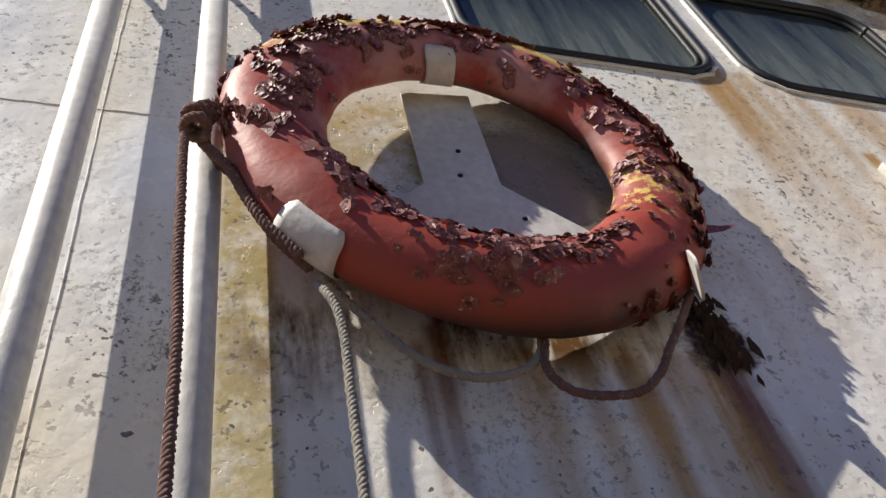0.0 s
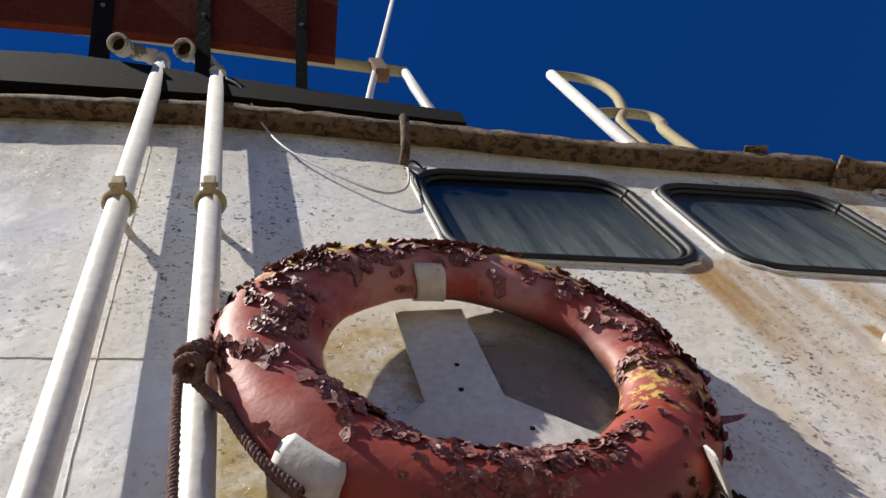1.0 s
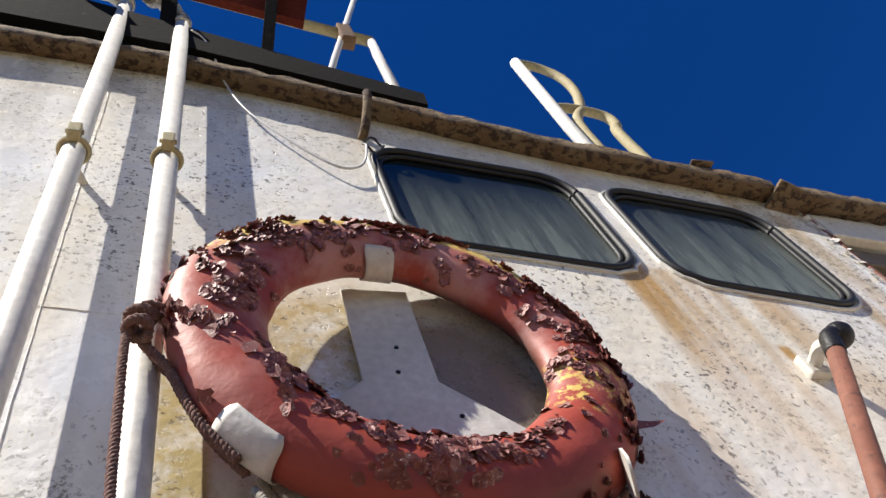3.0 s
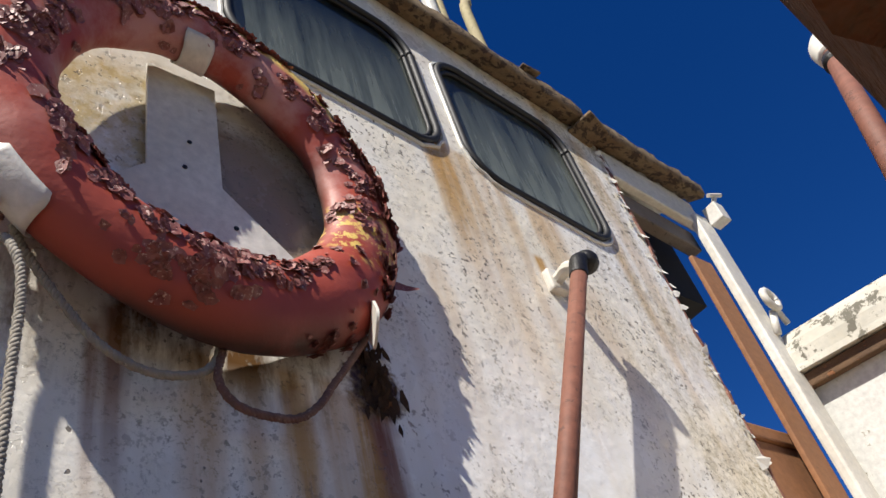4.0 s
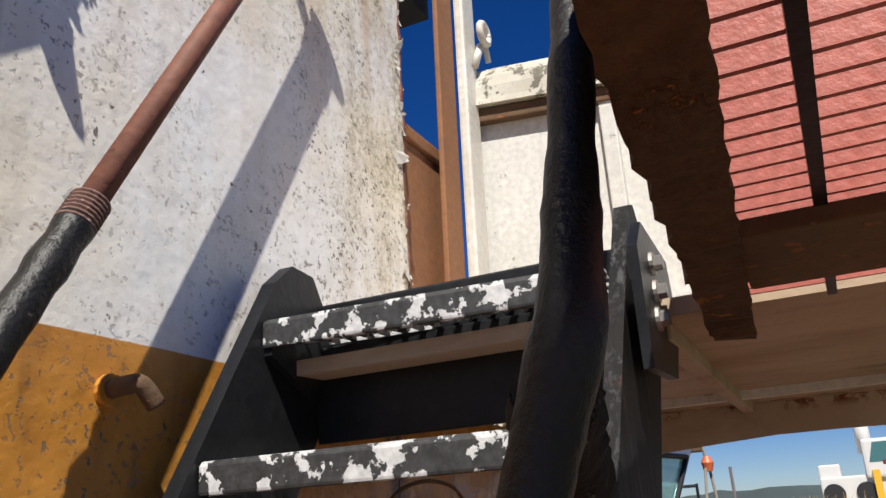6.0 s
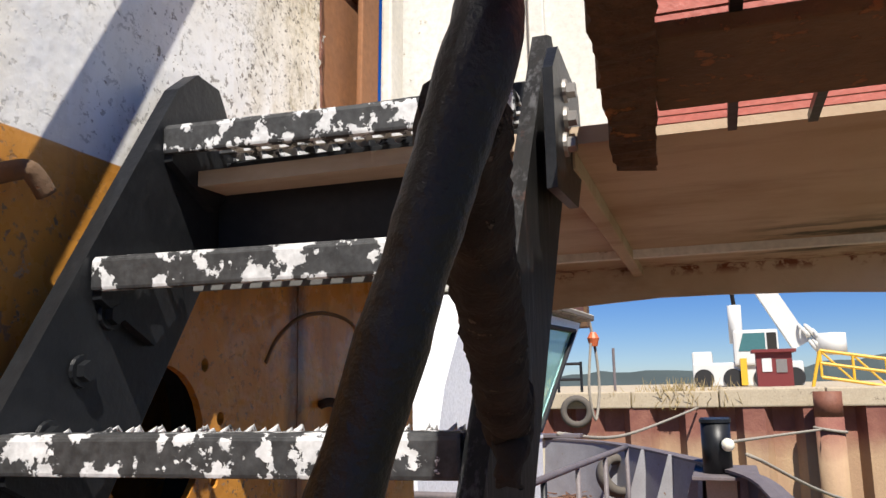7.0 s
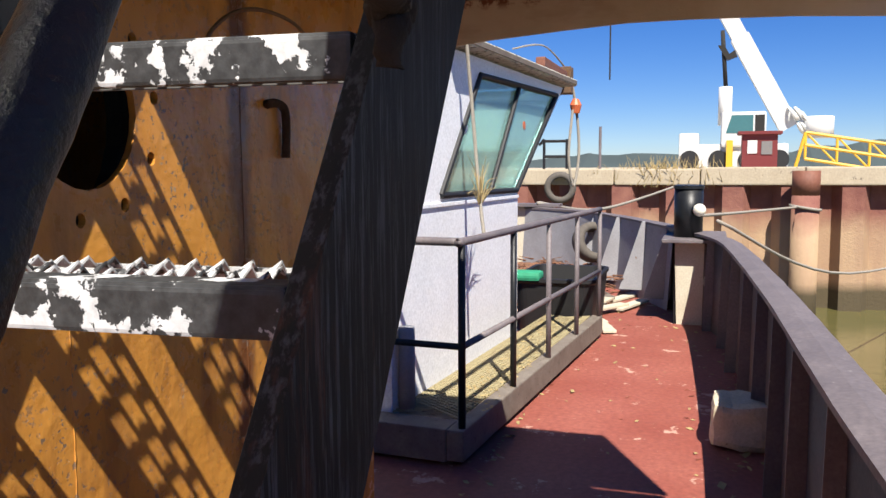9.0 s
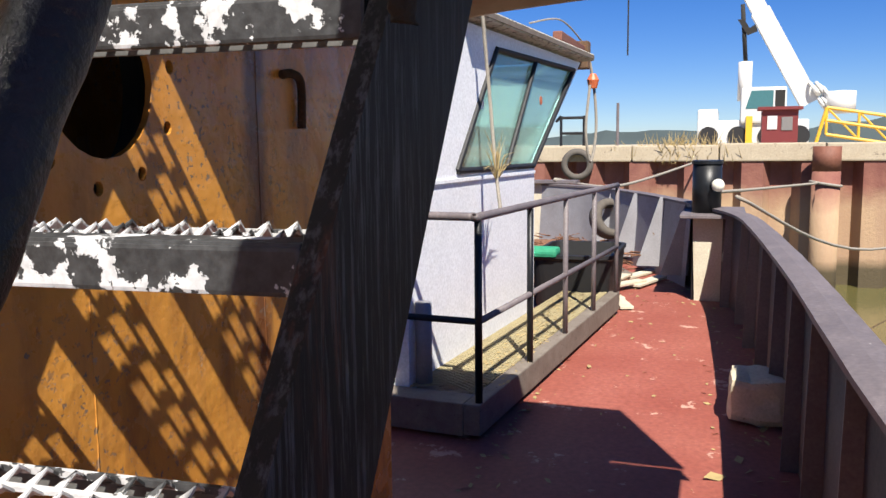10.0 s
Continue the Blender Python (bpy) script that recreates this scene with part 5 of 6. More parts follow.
bollard = thing("mooring_bitts", "pair of black bitts on a boxed steel pedestal", "bollard")
part("pedestal_side", plate([(-0.15, 0.0), (0.28, 0.0), (0.31, 0.80), (-0.2, 0.80)], [], lambda u, v: (8.2, u, v), (0.02, 0, 0)), M_CREAM, bollard, "cream end plate")
part("pedestal_side", box(8.22, 9.1, 0.28, 0.31, 0.0, 0.80), M_BLACK, bollard)
part("pedestal_top", box(8.05, 9.2, -0.15, 0.42, 0.80, 0.83, 0.005), M_CAP, bollard)
for x in (8.42, 8.72):
    part("bitt", tube([(x, 0.2, 0.82), (x, 0.2, 1.28)], 0.13, 24), M_BLACK, bollard, smooth=True)
    part("bitt_cap", tube([(x, 0.2, 1.28), (x, 0.2, 1.31)], 0.14, 24), M_BLACK, bollard)
bm = bmesh.new()
bmesh.ops.create_uvsphere(bm, u_segments=20, v_segments=12, radius=0.058, matrix=Matrix.Translation((8.24, 0.10, 1.09)))
part("white_lamp", bm, M_LAMP, bollard, "round white lamp lens", smooth=True)
part("lamp_neck", tube([(8.26, 0.10, 1.09), (8.36, 0.15, 1.09)], 0.05, 16), M_BLACK, bollard)
bollard.location = (-0.33, -0.13, -0.03)
deck_lamp = thing("deck_lamp", "grey caged deck lamp hanging on the pedestal plate", "lamp")
part("cap", tube([(8.12, -0.03, 0.52), (8.12, -0.03, 0.56), (8.12, -0.03, 0.60)], [0.055, 0.05, 0.02], 16), M_STEEL, deck_lamp)
part("globe", tube([(8.12, -0.03, 0.42), (8.12, -0.03, 0.46), (8.12, -0.03, 0.52)], [0.07, 0.075, 0.05], 16), M_STEEL, deck_lamp)
part("stem", tube([(8.12, -0.03, 0.58), (8.21, -0.03, 0.60)], 0.012, 8), M_STEEL, deck_lamp)
deck_lamp.location = (-0.35, -0.12, -0.03)

bm = bmesh.new()
add_box(bm, 4.36, 4.68, -0.44, -0.155, 0.0, 0.25, 0.045)
bmesh.ops.subdivide_edges(bm, edges=bm.edges[:], cuts=3, use_grid_fill=True)
for v in bm.verts:
    v.co += Vector((noise.noise(v.co * 9), noise.noise(v.co * 9 + Vector((7, 0, 0))), noise.noise(v.co * 9 + Vector((0, 7, 0))))) * 0.022
    v.co.z = max(v.co.z, 0.0)
tagged(part("fender_block", bm, M_BLOCK), "cream cracked foam block lying on deck", "block")

bm = bmesh.new()
rr = random.Random(61)
for i in range(500):
    x, y = rr.uniform(3.0, 10.0), rr.uniform(-0.42, 1.4)
    if y > 0.0 and rr.random() < 0.75 and x < 7.6:
        y = rr.choice((rr.uniform(-0.42, -0.2), rr.uniform(0.86, 0.93)))
    s = rr.uniform(0.006, 0.03) * (2.2 if rr.random() < 0.05 else 1)
    a = rr.uniform(0, 6.28)
    u, v = Vector((math.cos(a), math.sin(a), 0)) * s, Vector((-math.sin(a), math.cos(a), 0)) * s * rr.uniform(0.2, 0.6)
    p = Vector((x, y, 0.003))
    q = [bm.verts.new(w) for w in (p - u, p - v + Vector((0, 0, s * 0.3)), p + u + Vector((0, 0, s * 0.2)), p + v)]
    bm.faces.new(q)
tagged(part("deck_litter", bm, M_DRY), "scattered dry leaves and paint flakes on deck", "litter", kind="stuff")

# ---- walkway and railing round the tower ----
PZ = 0.187
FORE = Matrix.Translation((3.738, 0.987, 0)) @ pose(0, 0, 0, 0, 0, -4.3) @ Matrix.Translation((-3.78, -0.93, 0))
M_PALELITTER = worn("pale leaf litter and sand", (0.42, 0.33, 0.22), (0.3, 0.2, 0.12), (0.16, 0.09, 0.05), scale=9, spots=0.55, spot_scale=30, rough=0.95, bump=1.0)
walkway = thing("side_walkway", "low wooden-edged walkway with expanded metal top", "walkway")
part("kerb", box(3.78, 7.16, 0.93, 1.02, 0.03, PZ, 0.01), M_GREYWOOD, walkway, "grey timber edge")
part("end_kerb", box(3.78, 3.95, 1.02, 3.0, 0.02, PZ, 0.008), M_GREYWOOD, walkway, "grey plank end")
part("bed", box(3.9, 7.1, 1.02, 1.40, 0.01, 0.15), M_PALELITTER, walkway, "leaf litter under the mesh")
bm = bmesh.new()
for s in (1, -1):
    for i in range(-10, 90):
        x = 4.05 + i * 0.036
        a, b = Vector((x, 1.03, PZ)), Vector((x + s * 0.24, 1.40, PZ))
        if s < 0:
            a, b = Vector((x + 0.24, 1.03, PZ)), Vector((x, 1.40, PZ))
        if min(a.x, b.x) < 3.95 or max(a.x, b.x) > 7.1:
            continue
        d = (b - a).normalized() * 1.0
        w = Vector((-d.y, d.x, 0)) * 0.003
        q = [bm.verts.new(p) for p in (a - w, b - w, b + w, a + w)]
        r = [bm.verts.new(v.co + Vector((0, 0, -0.01))) for v in q]
        bm.faces.new(q)
        for k in range(4):
            bm.faces.new((q[k], q[(k + 1) % 4], r[(k + 1) % 4], r[k]))
part("mesh_top", bm, M_GOLD, walkway, "rusty expanded metal mesh")
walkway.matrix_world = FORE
rail = thing("deck_railing", "black tube railing with mid rail round the walkway", "railing")
PX = [3.83, 4.665, 5.45, 6.27, 7.11]
for i, x in enumerate(PX):
    part("post", tube([(x, 0.955, 0.1), (x, 0.955, 1.10)], 0.019 if i < 2 else 0.018, 12), M_BLACK if i < 2 else M_CAP, rail, smooth=True)
part("top_rail", tube(spline([(3.83, 2.6, 1.1), (3.83, 1.2, 1.1), (3.835, 0.98, 1.1), (3.87, 0.955, 1.1), (5.0, 0.955, 1.1), (7.11, 0.955, 1.1)], 5), 0.021, 12), M_CAP, rail, smooth=True)
part("mid_rail", tube([(3.83, 2.6, 0.59), (3.83, 0.955, 0.59)], 0.017, 12), M_BLACK, rail, smooth=True)
part("mid_rail", tube([(3.83, 0.955, 0.59), (7.11, 0.955, 0.575)], 0.017, 12), M_CAP, rail, smooth=True)
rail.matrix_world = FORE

# ---- tower ----
tower = thing("pilothouse", "white steel pilothouse with forward-raked green tinted windows", "deckhouse")
TY = 1.405
win = [(4.657, 1.291), (6.17, 1.286), (7.352, 2.085), (5.349, 2.06)]
cx, cz = sum(p[0] for p in win) / 4, sum(p[1] for p in win) / 4
face = [(3.98, 0.15), (6.2, 0.15), (6.21, 1.27), (7.6, 2.17), (4.76, 2.17), (4.35, 1.62), (4.2, 1.25), (3.98, 1.25)]
part("side_wall", plate(face, [win], lambda u, v: (u, TY, v), (0, 0.03, 0)), M_TOWER, tower)
part("front_wall", plate([(TY + 0.03, 0.1), (3.4, 0.1), (3.4, 1.27), (TY + 0.03, 1.27)], [], lambda u, v: (6.18, u, v), (-0.02, 0, 0)), M_TOWER, tower)
bm = bmesh.new()
vs = [bm.verts.new(p) for p in ((6.21, TY + 0.03, 1.27), (6.21, 3.4, 1.27), (7.6, 3.4, 2.17), (7.6, TY + 0.03, 2.17))]
bm.faces.new(vs)
part("raked_front", bm, M_PANE, tower)
part("rear_wall", box(3.98, 4.0, TY + 0.03, 3.4, 0.15, 1.25), M_TOWER, tower)
bm = bmesh.new()
prof = [(4.0, 1.25), (4.2, 1.25), (4.35, 1.62), (4.76, 2.17)]
side = [[bm.verts.new((x, y, z)) for x, z in prof] for y in (TY + 0.03, 3.4)]
for k in range(3):
    bm.faces.new((side[0][k], side[0][k + 1], side[1][k + 1], side[1][k]))
part("raked_back", bm, M_TOWER, tower)
part("far_wall", box(3.98, 7.0, 3.4, 3.43, 0.15, 2.17), M_TOWER, tower)
part("sill_ledge", box(4.2, 6.2, TY - 0.012, TY, 1.225, 1.25, 0.003), M_TOWER, tower)
part("inner_floor", box(4.0, 6.16, TY + 0.03, 3.4, 1.15, 1.2), M_GREYWOOD, tower)
glass = part("window", plate([(cx + (x - cx) * 0.99, cz + (z - cz) * 0.99) for x, z in win], [], lambda u, v: (u, TY + 0.012, v), (0, 0.004, 0)), M_PANE, tower, "green tinted raked window")
glass.visible_shadow = False
bm = bmesh.new()
loop = [Vector((x, TY - 0.004, z)) for x, z in win]
for a, b in zip(loop, loop[1:] + loop[:1]):
    add_tube(bm, [a, b], 0.02, 8)
part("frame", bm, M_RUBBER, glass, "black rubber frame")
part("mullion", tube([(5.55, TY - 0.004, 1.285), (6.24, TY - 0.004, 2.07)], 0.018, 8), M_RUBBER, glass)
for x, z, m, r in ((5.104, 1.707, M_LAMP, 0.04), (6.409, 1.781, M_ORANGE, 0.032)):
    part("sticker", tube([(x, TY + 0.008, z), (x, TY + 0.0115, z)], r, 20), m, glass)
troof = part("roof", box(4.74, 7.72, TY - 0.1, 3.5, 2.19, 2.25, 0.012), M_MILDEW, tower, "stained overhanging roof edge")
part("roof_edge", box(4.74, 7.68, TY - 0.11, TY - 0.09, 2.20, 2.235), M_GREYWOOD, troof)
part("vent_box", box(5.2, 5.5, 1.8, 2.2, 2.25, 2.48, 0.02), M_TOWER, tower)
part("corner_pipe", tube([(4.06, TY - 0.05, 0.187), (4.06, TY - 0.05, 0.62)], 0.045, 14), M_GREY, tower, "grey vertical drain pipe", smooth=True)
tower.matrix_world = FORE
davit = thing("davit_arm", "orange-brown davit arm with hanging hook block", "davit")
part("arm", box(7.6, 8.9, 1.3, 1.38, 2.33, 2.41, 0.01), M_RUSTRED, davit)
part("head", box(8.75, 8.92, 1.27, 1.41, 2.20, 2.46, 0.01), M_RUST, davit)
part("hook_block", tube([(8.95, 1.25, 2.02), (8.95, 1.25, 2.1), (8.95, 1.25, 2.16)], [0.04, 0.06, 0.03], 12), M_ORANGE, davit, "orange hook block")
part("fall_rope", tube(spline([(8.9, 1.3, 2.4), (8.98, 1.24, 2.0), (8.99, 1.22, 1.6), (8.92, 1.26, 1.3), (8.86, 1.3, 1.6), (8.9, 1.27, 2.05)], 6), 0.014, 8), M_ROPE_GREY, davit)
part("whip_wire", tube(spline([(8.85, 1.34, 2.46), (8.3, 1.45, 2.6), (7.7, 1.6, 2.5)], 8), 0.008, 6), M_ROPE_GREY, davit)
davit.location = (-0.62, -0.075, -0.03)
line = cord("rope", "thin line hanging from the pilothouse roof to the rail", [(4.78, 1.27, 2.2), (4.80, 1.24, 1.8), (4.76, 1.2, 1.45), (4.72, 1.17, 1.25), (4.69, 1.15, 1.15), (4.66, 1.13, 1.06)], 0.011, M_ROPE_GREY, 30)
line["group"] = "pilothouse lines"
bm = bmesh.new()
rr = random.Random(77)
for i in range(26):
    p = Vector((4.72, 1.17, 1.33))
    e = p + Vector((rr.uniform(-0.15, 0.28), rr.uniform(-0.06, 0.06), rr.uniform(-0.05, 0.2)))
    add_tube(bm, [p + Vector((0, 0, -0.1)), p.lerp(e, 0.5) + Vector((rr.uniform(-.03, .03), 0, rr.uniform(-.03, .03))), e], [0.004, 0.003, 0.001], 5)
tagged(part("dry_twigs", bm, M_DRY), "dry twigs tangled in the hanging line", "twigs", kind="stuff")

# foredeck clutter
bm = bmesh.new()
bmesh.ops.create_grid(bm, x_segments=50, y_segments=30, size=1.0)
for v in bm.verts:
    x, y = 9.6 + v.co.x * 2.0, 2.1 + v.co.y * 1.0
    v.co = Vector((x, y, 0.10 + 0.22 * max(0, noise.noise(Vector((x * 0.9, y * 1.2, 0)))) + 0.05 * noise.noise(Vector((x * 6, y * 6, 0)))))
tagged(part("leaf_litter", bm, M_DEBRIS), "heap of brown leaves and debris on the foredeck", "debris", kind="stuff")
tub = thing("rubber_tub", "black rubber trough beside the walkway", "tub")
bm = bmesh.new()
outer = rounded(7.6, 8.7, 1.05, 1.75, 0.12, 5)
rings = []
for s, z in ((0.9, 0.02), (1.0, 0.45), (1.04, 0.47), (1.04, 0.50), (0.94, 0.50), (0.84, 0.1)):
    rings.append([bm.verts.new((8.15 + (u - 8.15) * s, 1.4 + (v - 1.4) * s, z)) for u, v in outer])
for a, b in zip(rings, rings[1:]):
    for k in range(len(outer)):
        bm.faces.new((a[k], a[(k + 1) % len(outer)], b[(k + 1) % len(outer)], b[k]))
bm.faces.new(rings[0])
bm.faces.new(rings[-1])
part("trough", bm, M_RUBBER, tub)
part("green_rag", box(7.55, 7.75, 1.5, 1.8, 0.48, 0.56, 0.03), plain("green tarp", (0.03, 0.3, 0.16), 0.7), tub, "scrap of green tarp")
tub.location = (-0.62, -0.25, 0)
rr = random.Random(13)
for i in range(14):
    x, y, a = rr.uniform(7.2, 9.6), rr.uniform(0.62, 1.4), rr.uniform(-40, 40)
    ob = part("plank", box(-0.35, 0.35, -0.06, 0.06, 0.0, 0.025, 0.004), M_CREAM if i % 3 else M_GREYWOOD)
    ob.matrix_world = pose(x, y, 0.004 + 0.004 * i, 0, 0, a)
    tagged(ob, "splintered pale board lying on deck", "board", "loose boards")


def tyre(name, p, r, w, rot, label):
    bm = bmesh.new()
    prof = [(-w, r * 0.62), (-w * 1.1, r * 0.82), (-w * 0.8, r * 0.97), (0, r), (w * 0.8, r * 0.97), (w * 1.1, r * 0.82), (w, r * 0.62), (w * 0.7, r * 0.6), (-w * 0.7, r * 0.6)]
    rows = [[bm.verts.new((q * 1.0, rad * math.cos(a), rad * math.sin(a))) for q, rad in prof] for a in [2 * math.pi * i / 32 for i in range(32)]]
    for i in range(32):
        for k in range(len(prof)):
            bm.faces.new((rows[i][k], rows[i][(k + 1) % len(prof)], rows[(i + 1) % 32][(k + 1) % len(prof)], rows[(i + 1) % 32][k]))
    ob = part(name, bm, M_TYRE, smooth=True)
    ob.matrix_world = p @ rot
    return tagged(ob, label, "tyre")


M_TYRE = plain("dusty tyre rubber", (0.11, 0.095, 0.08), 0.9)
tyre("tyre", Matrix.Translation((23.8, 4.0, 0.88)), 0.46, 0.16, pose(0, 0, 0, 0, 0, 8), "old dusty tyre hung on the quay as fender")
tyre("tyre", Matrix.Translation((10.6, 1.3, 0.5)), 0.26, 0.09, pose(0, 0, 0, 0, 20, 40), "small tyre in the bow bulwark")

# ---- quay and beyond ----
tagged(part("water", box(-200, 400, -400, 400, -2.45, -2.4), M_WATER), "murky olive harbour water", "water", kind="structure")
quay = thing("quay_wall", "rusty sheet-pile quay wall with concrete cap", "quay", kind="structure")
QX = 24.0
y = -16.0
i = 0
me = None
while y < 24:
    x0 = QX if i % 2 else QX + 0.35
    bm = bmesh.new()
    a, b = (QX + 0.35, QX) if i % 2 else (QX, QX + 0.35)
    prof = [(QX, y), (QX, y + 0.55), (QX + 0.4, y + 0.75), (QX + 0.4, y + 1.3), (QX, y + 1.5)]
    bot = [bm.verts.new((px, py, -4.0)) for px, py in prof]
    topv = [bm.verts.new((px, py, 0.95)) for px, py in prof]
    for k in range(4):
        bm.faces.new((bot[k], bot[k + 1], topv[k + 1], topv[k]))
    part("sheet_pile", bm, M_PILE, quay)
    y += 1.5
    i += 1
rr = random.Random(14)
y = -16.0
while y < 24:
    l = rr.uniform(2.2, 3.4)
    part("cap_block", box(QX - 0.05, QX + 1.2, y, y + l - 0.03, 0.95, 1.42 + rr.uniform(-0.04, 0.04), 0.04), M_CONC, quay)
    y += l
tagged(part("quay_ground", box(QX + 1.2, 420, -300, 300, 0.9, 1.38), M_CONC), "dusty quay ground", "ground", kind="structure")


def mooring_pile(y, r=0.345):
    g = thing("mooring_pile", "rusted steel tube pile with green rope", "pile", "mooring piles")
    part("shaft", tube([(QX - 0.6, y, -4), (QX - 0.6, y, 0.7)], r, 28), M_PILE, g, smooth=True)
    part("shaft_head", tube([(QX - 0.6, y, 0.7), (QX - 0.6, y, 1.34)], r, 28), M_RUSTRED, g, smooth=True)
    part("rope_turn", tube([(QX - 0.6 + (r + 0.03) * math.cos(a), y + (r + 0.03) * math.sin(a), 0.38 + 0.06 * math.sin(a)) for a in [2 * math.pi * i / 24 for i in range(26)]], 0.035, 8), M_ROPE_GREY, g)


mooring_pile(-2.5)
bm = bmesh.new()
rr = random.Random(15)
for i in range(420):
    p = Vector((QX + rr.uniform(-0.1, 0.5), 1.0 + rr.gauss(0, 0.7), 1.15 + rr.uniform(-0.3, 0.2)))
    e = p + Vector((rr.uniform(-0.2, 0.2), rr.uniform(-0.25, 0.25), rr.uniform(0.1, 0.5)))
    add_tube(bm, [p, p.lerp(e, 0.5), e], [0.012, 0.009, 0.003], 3)
tagged(part("dry_bush", bm, M_DRY), "dry brown grass growing on the quay edge", "grass", kind="stuff")
for pts, r in (([(8.1, 0.1, 0.92), (13, 0.2, 0.7), (18, -0.6, 0.5), (23.2, -2.3, 0.4)], 0.03), ([(11.6, 2.2, 0.95), (17, 1.9, 0.62), (23.9, 0.7, 0.95)], 0.03), ([(8.9, -0.2, 0.9), (14, -2.2, -0.2), (24, -6.5, -0.6)], 0.02)):
    o = tagged(part("mooring_line", tube(spline(pts, 8), r, 8), M_ROPE_GREY, smooth=True), "pale slack mooring line to the quay", "rope", "mooring lines")

crane = thing("mobile_crane", "white mobile crane with raised telescopic boom on quay", "crane")
CX = 50.0
part("carrier", box(CX, CX + 6, -3.3, 2.6, 1.75, 3.1, 0.1), M_CRANE, crane)
part("counterweight", box(CX + 0.2, CX + 4, 1.5, 2.6, 1.75, 3.75, 0.1), M_CRANE, crane)
part("cab", box(CX - 0.2, CX + 2, -2.1, 0.3, 2.9, 4.9, 0.15), M_CRANE, crane)
part("cab_glass", plate([(-1.4, 3.7), (0.05, 3.7), (-0.25, 4.7), (-1.4, 4.7)], [], lambda u, v: (CX - 0.22, u, v), (0.01, 0, 0)), M_TEAL, crane)
part("cab_door", plate([(-2.0, 3.0), (-1.5, 3.0), (-1.5, 4.7), (-2.0, 4.7)], [], lambda u, v: (CX - 0.23, u, v), (0.02, 0, 0)), M_DARK, crane)
b0, b1 = Vector((CX + 1.5, -3.4, 4.0)), Vector((CX + 1.5, 3.3, 16.5))
dd = (b1 - b0).normalized()
side = Vector((0, dd.z, -dd.y))
for s0, s1, w in ((0.0, 0.42, 0.52), (0.42, 0.72, 0.44), (0.72, 1.0, 0.36)):
    bm = bmesh.new()
    vs = []
    for s in (s0, s1):
        c = b0.lerp(b1, s)
        vs.append([bm.verts.new(c + side * a * w + Vector((b * w, 0, 0))) for a, b in ((-1, -0.8), (1, -0.8), (1, 0.8), (-1, 0.8))])
    for k in range(4):
        bm.faces.new((vs[0][k], vs[0][(k + 1) % 4], vs[1][(k + 1) % 4], vs[1][k]))
    bm.faces.new(vs[0])
    bm.faces.new(vs[1])
    part("boom_section", bm, M_CRANE, crane)
part("boom_mark", plate([(0.2, 8.2), (0.75, 8.0), (1.3, 8.9), (0.95, 8.9), (0.65, 8.4), (0.35, 8.6)], [], lambda u, v: (CX + 0.8, u - 0.7, v - 0.15), (0.02, 0, 0)), M_DARK, crane, "dark chevron mark on the boom")
part("lift_ram", tube([(CX + 1, 0.1, 4.2), (CX + 1, 0.1, 6.4)], 0.38, 16), M_CRANE, crane, smooth=True)
part("ram_rod", tube([(CX + 1, 0.1, 6.4), (CX + 1, 0.35, 9.6)], 0.12, 12), M_DARK, crane, smooth=True)
part("winch_drum", tube([(CX + 1, -4.9, 3.4), (CX + 1, -4.9, 4.6)], 0.8, 20), M_CRANE, crane, smooth=True)
rr = random.Random(19)
for i in range(9):
    c = Vector((CX + 1, -3.9 + rr.gauss(0, 0.3), 4.5 + rr.gauss(0, 0.3)))
    q = rr.uniform(0.18, 0.38)
    part("sheave", tube([c + Vector((q * math.cos(a), 0.6 * q * math.sin(a), q * math.sin(a))) for a in [2 * math.pi * k / 12 for k in range(14)]], 0.09, 6), M_CRANE, crane)
part("yellow_panel", box(CX - 0.3, CX - 0.1, -0.35, 0.0, 1.8, 3.3), M_YELLOW, crane)
for i in range(4):
    bm = tube([(CX - 0.1, 2.0 - 1.6 * i, 2.2), (CX + 0.4, 2.0 - 1.6 * i, 2.2)], 0.55, 20)
    part("wheel", bm, M_RUBBER, crane)
part("hook_wire", tube([(CX, 6.6, 16), (CX, 6.6, 6.95)], 0.05, 6), M_DARK, crane)
crane.location = (0, -0.95, -0.36)
hut = thing("gate_hut", "small dark red hut with white notices on quay", "hut")
part("body", box(44, 45.5, -3.25, -1.6, 1.38, 3.05), M_HUT, hut)
part("roof", box(43.8, 45.7, -3.45, -1.4, 3.05, 3.2), M_HUT, hut)
part("notice", box(43.96, 43.99, -2.3, -1.85, 2.1, 2.75), M_CRANE, hut)
part("notice", box(43.96, 43.99, -3.0, -2.5, 2.05, 2.7), M_STEEL, hut)
gang = thing("yellow_gangway", "yellow truss gangway frame on the quay", "gangway")
gx = 36.0
g0, g1 = Vector((gx, -3.7, 2.3)), Vector((gx, -9.5, 1.3))
for off in (0.5, 0.0, -0.55):
    part("chord", tube([g0 + Vector((0, 0, off)), g1 + Vector((0, 0, off))], 0.065, 8), M_YELLOW, gang)
for i in range(6):
    a = g0.lerp(g1, i / 5)
    part("upright", tube([a + Vector((0, 0, 0.5)), a + Vector((0, 0, -0.55))], 0.055, 8), M_YELLOW, gang)
    if i < 5:
        b = g0.lerp(g1, (i + 1) / 5)
        part("diagonal", tube([a + Vector((0, 0, 0.5)), b + Vector((0, 0, -0.55))], 0.04, 8), M_YELLOW, gang)
part("leg", tube([g0 + Vector((0, 0, 0.5)), g0 + Vector((0, 0.35, -0.92))], 0.07, 8), M_YELLOW, gang)
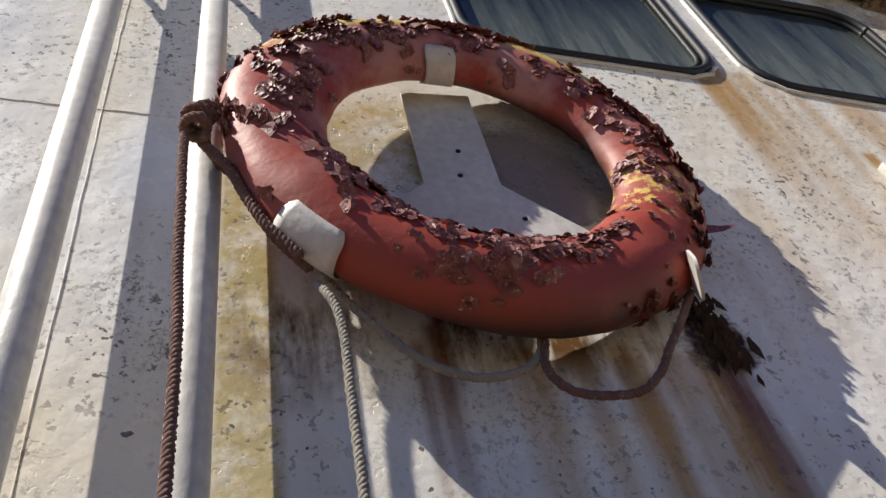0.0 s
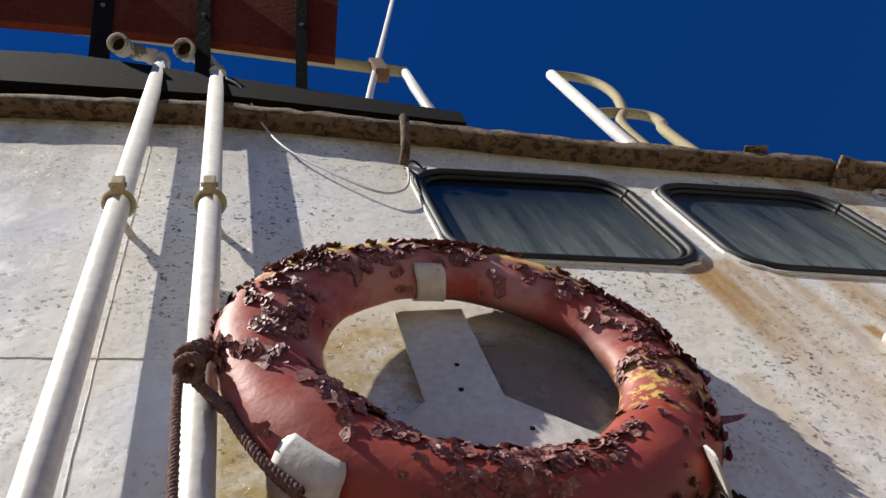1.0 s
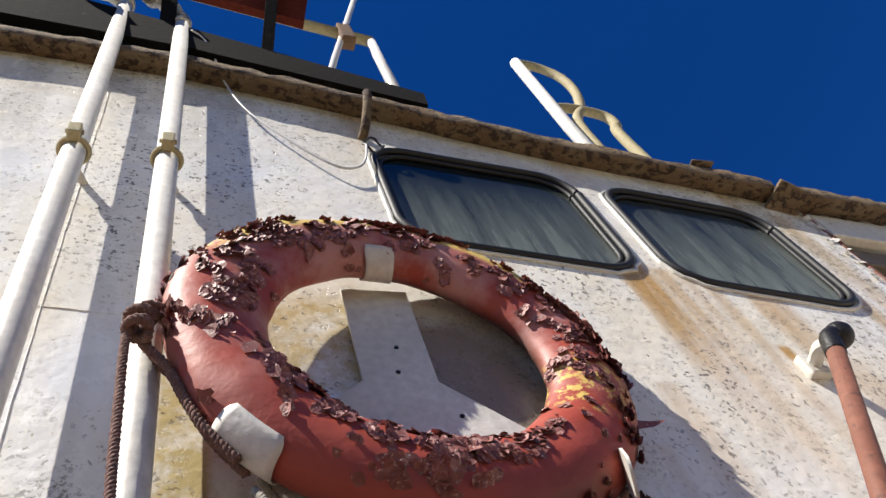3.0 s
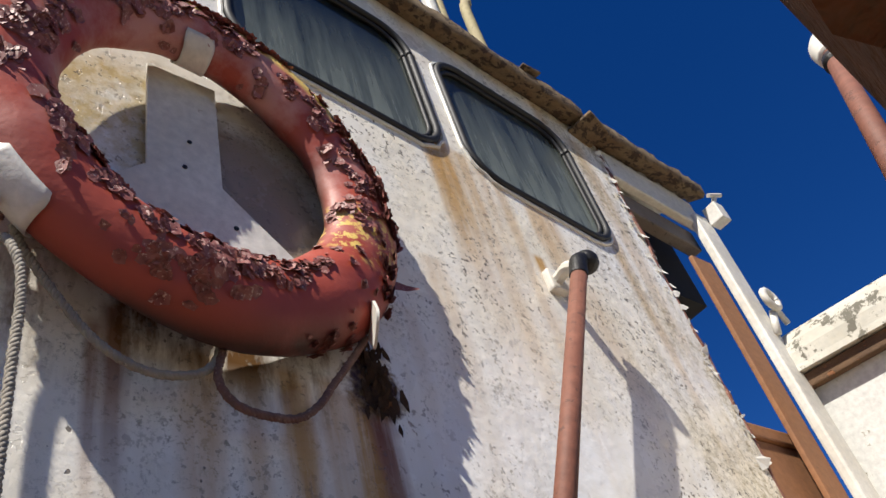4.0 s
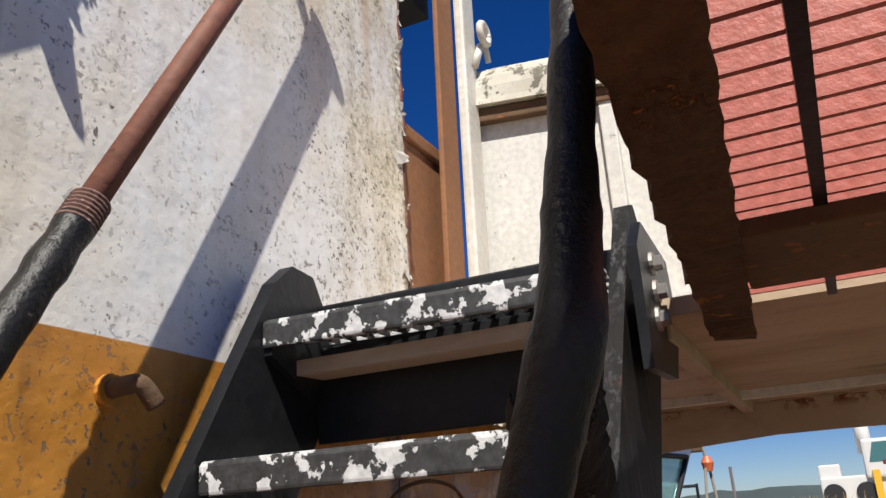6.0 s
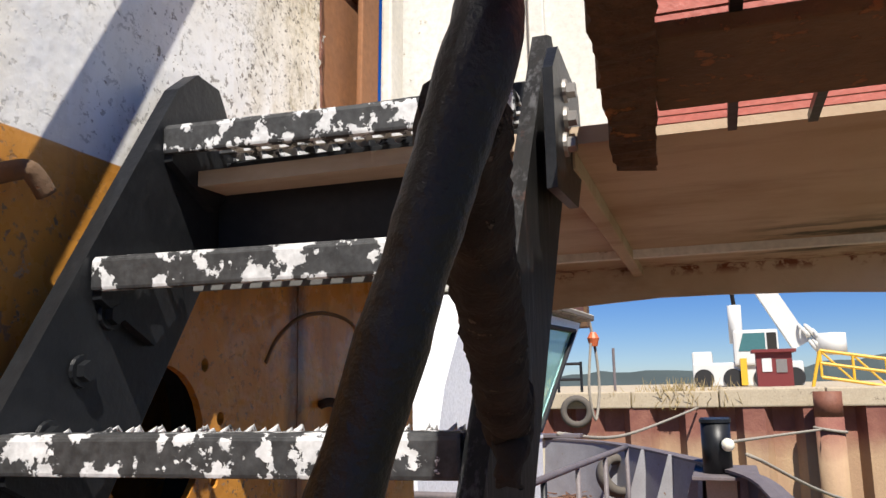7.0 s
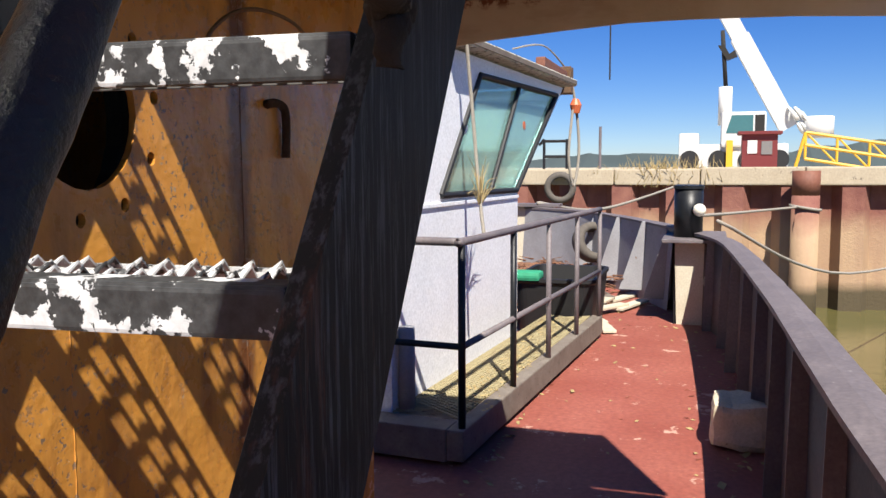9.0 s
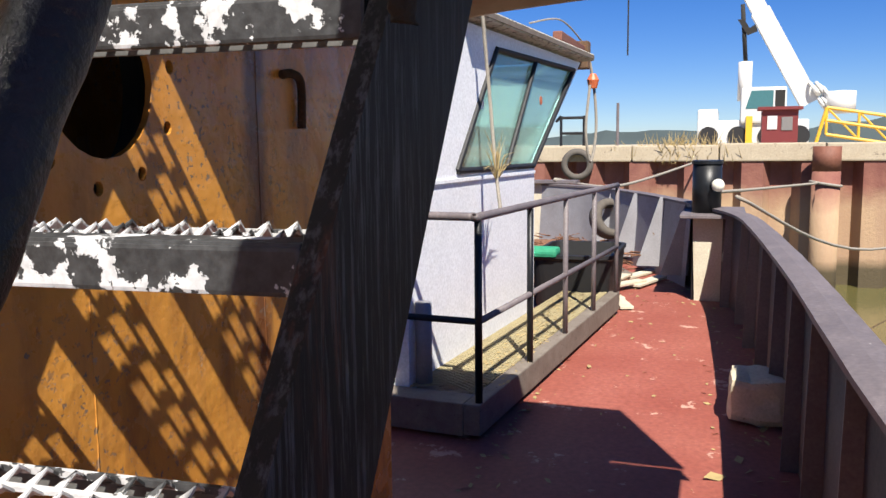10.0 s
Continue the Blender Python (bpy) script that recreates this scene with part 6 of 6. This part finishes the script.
frame_x = thing("steel_frame", "dark steel dolphin frame on the quay", "frame")
for a, b in (((0, 0), (0, 1.6)), ((0.9, 0), (0.9, 1.6)), ((0, 1.5), (0.9, 1.5)), ((0, 0.7), (0.9, 0.7)), ((-0.2, 1.3), (0, 1.6))):
    part("bar", tube([(26, 4.9 - 0.8 * a[0], 1.38 + 0.6 * a[1]), (26, 4.9 - 0.8 * b[0], 1.38 + 0.6 * b[1])], 0.045, 8), M_BLACK, frame_x)
pole = thing("thin_pole", "thin dark pole on the quay", "pole")
part("shaft", tube([(30, 3.65, 1.38), (30, 3.65, 2.9)], 0.05, 8), M_CAP, pole)
bm = bmesh.new()
prev = None
rr = random.Random(23)
n = 90
for i in range(n + 1):
    yy = -500 + 1000 * i / n
    h = 9 + 7 * noise.noise(Vector((yy * 0.008, 0, 3))) + 3 * noise.noise(Vector((yy * 0.05, 1, 3)))
    if yy < -20:
        h += 10 * min(1, (-20 - yy) / 90)
    cur = (bm.verts.new((600, yy, 0)), bm.verts.new((640, yy, h)))
    if prev:
        bm.faces.new((prev[0], cur[0], cur[1], prev[1]))
    prev = cur
tagged(part("backdrop", bm, M_HILL), "far low wooded hills", "hills", kind="structure")

# twigs and scraps lying over the foredeck litter
bm = bmesh.new()
rr = random.Random(91)
for i in range(420):
    p = Vector((rr.uniform(7.9, 11.0), rr.uniform(0.85, 2.6), rr.uniform(0.03, 0.24)))
    a = rr.uniform(0, 6.28)
    e = p + Vector((math.cos(a), math.sin(a), rr.uniform(-0.1, 0.25))) * rr.uniform(0.05, 0.3)
    add_tube(bm, [p, e], [rr.uniform(0.004, 0.016), 0.003], 4)
tagged(part("twig_litter", bm, M_DEBRIS), "brown twigs and sticks strewn on the foredeck", "twigs", kind="stuff")
bm = bmesh.new()
for i in range(500):
    p = Vector((rr.uniform(4.1, 6.9), rr.uniform(0.95, 1.2), 0.189))
    s = rr.uniform(0.006, 0.022)
    a = rr.uniform(0, 6.28)
    u, v = Vector((math.cos(a), math.sin(a), 0.1)) * s, Vector((-math.sin(a), math.cos(a), 0.2)) * s * 0.5
    bm.faces.new([bm.verts.new(w) for w in (p - u, p - v, p + u, p + v)])
tagged(part("walkway_litter", bm, M_DRY), "dry leaves caught on the expanded metal walkway", "litter", kind="stuff")
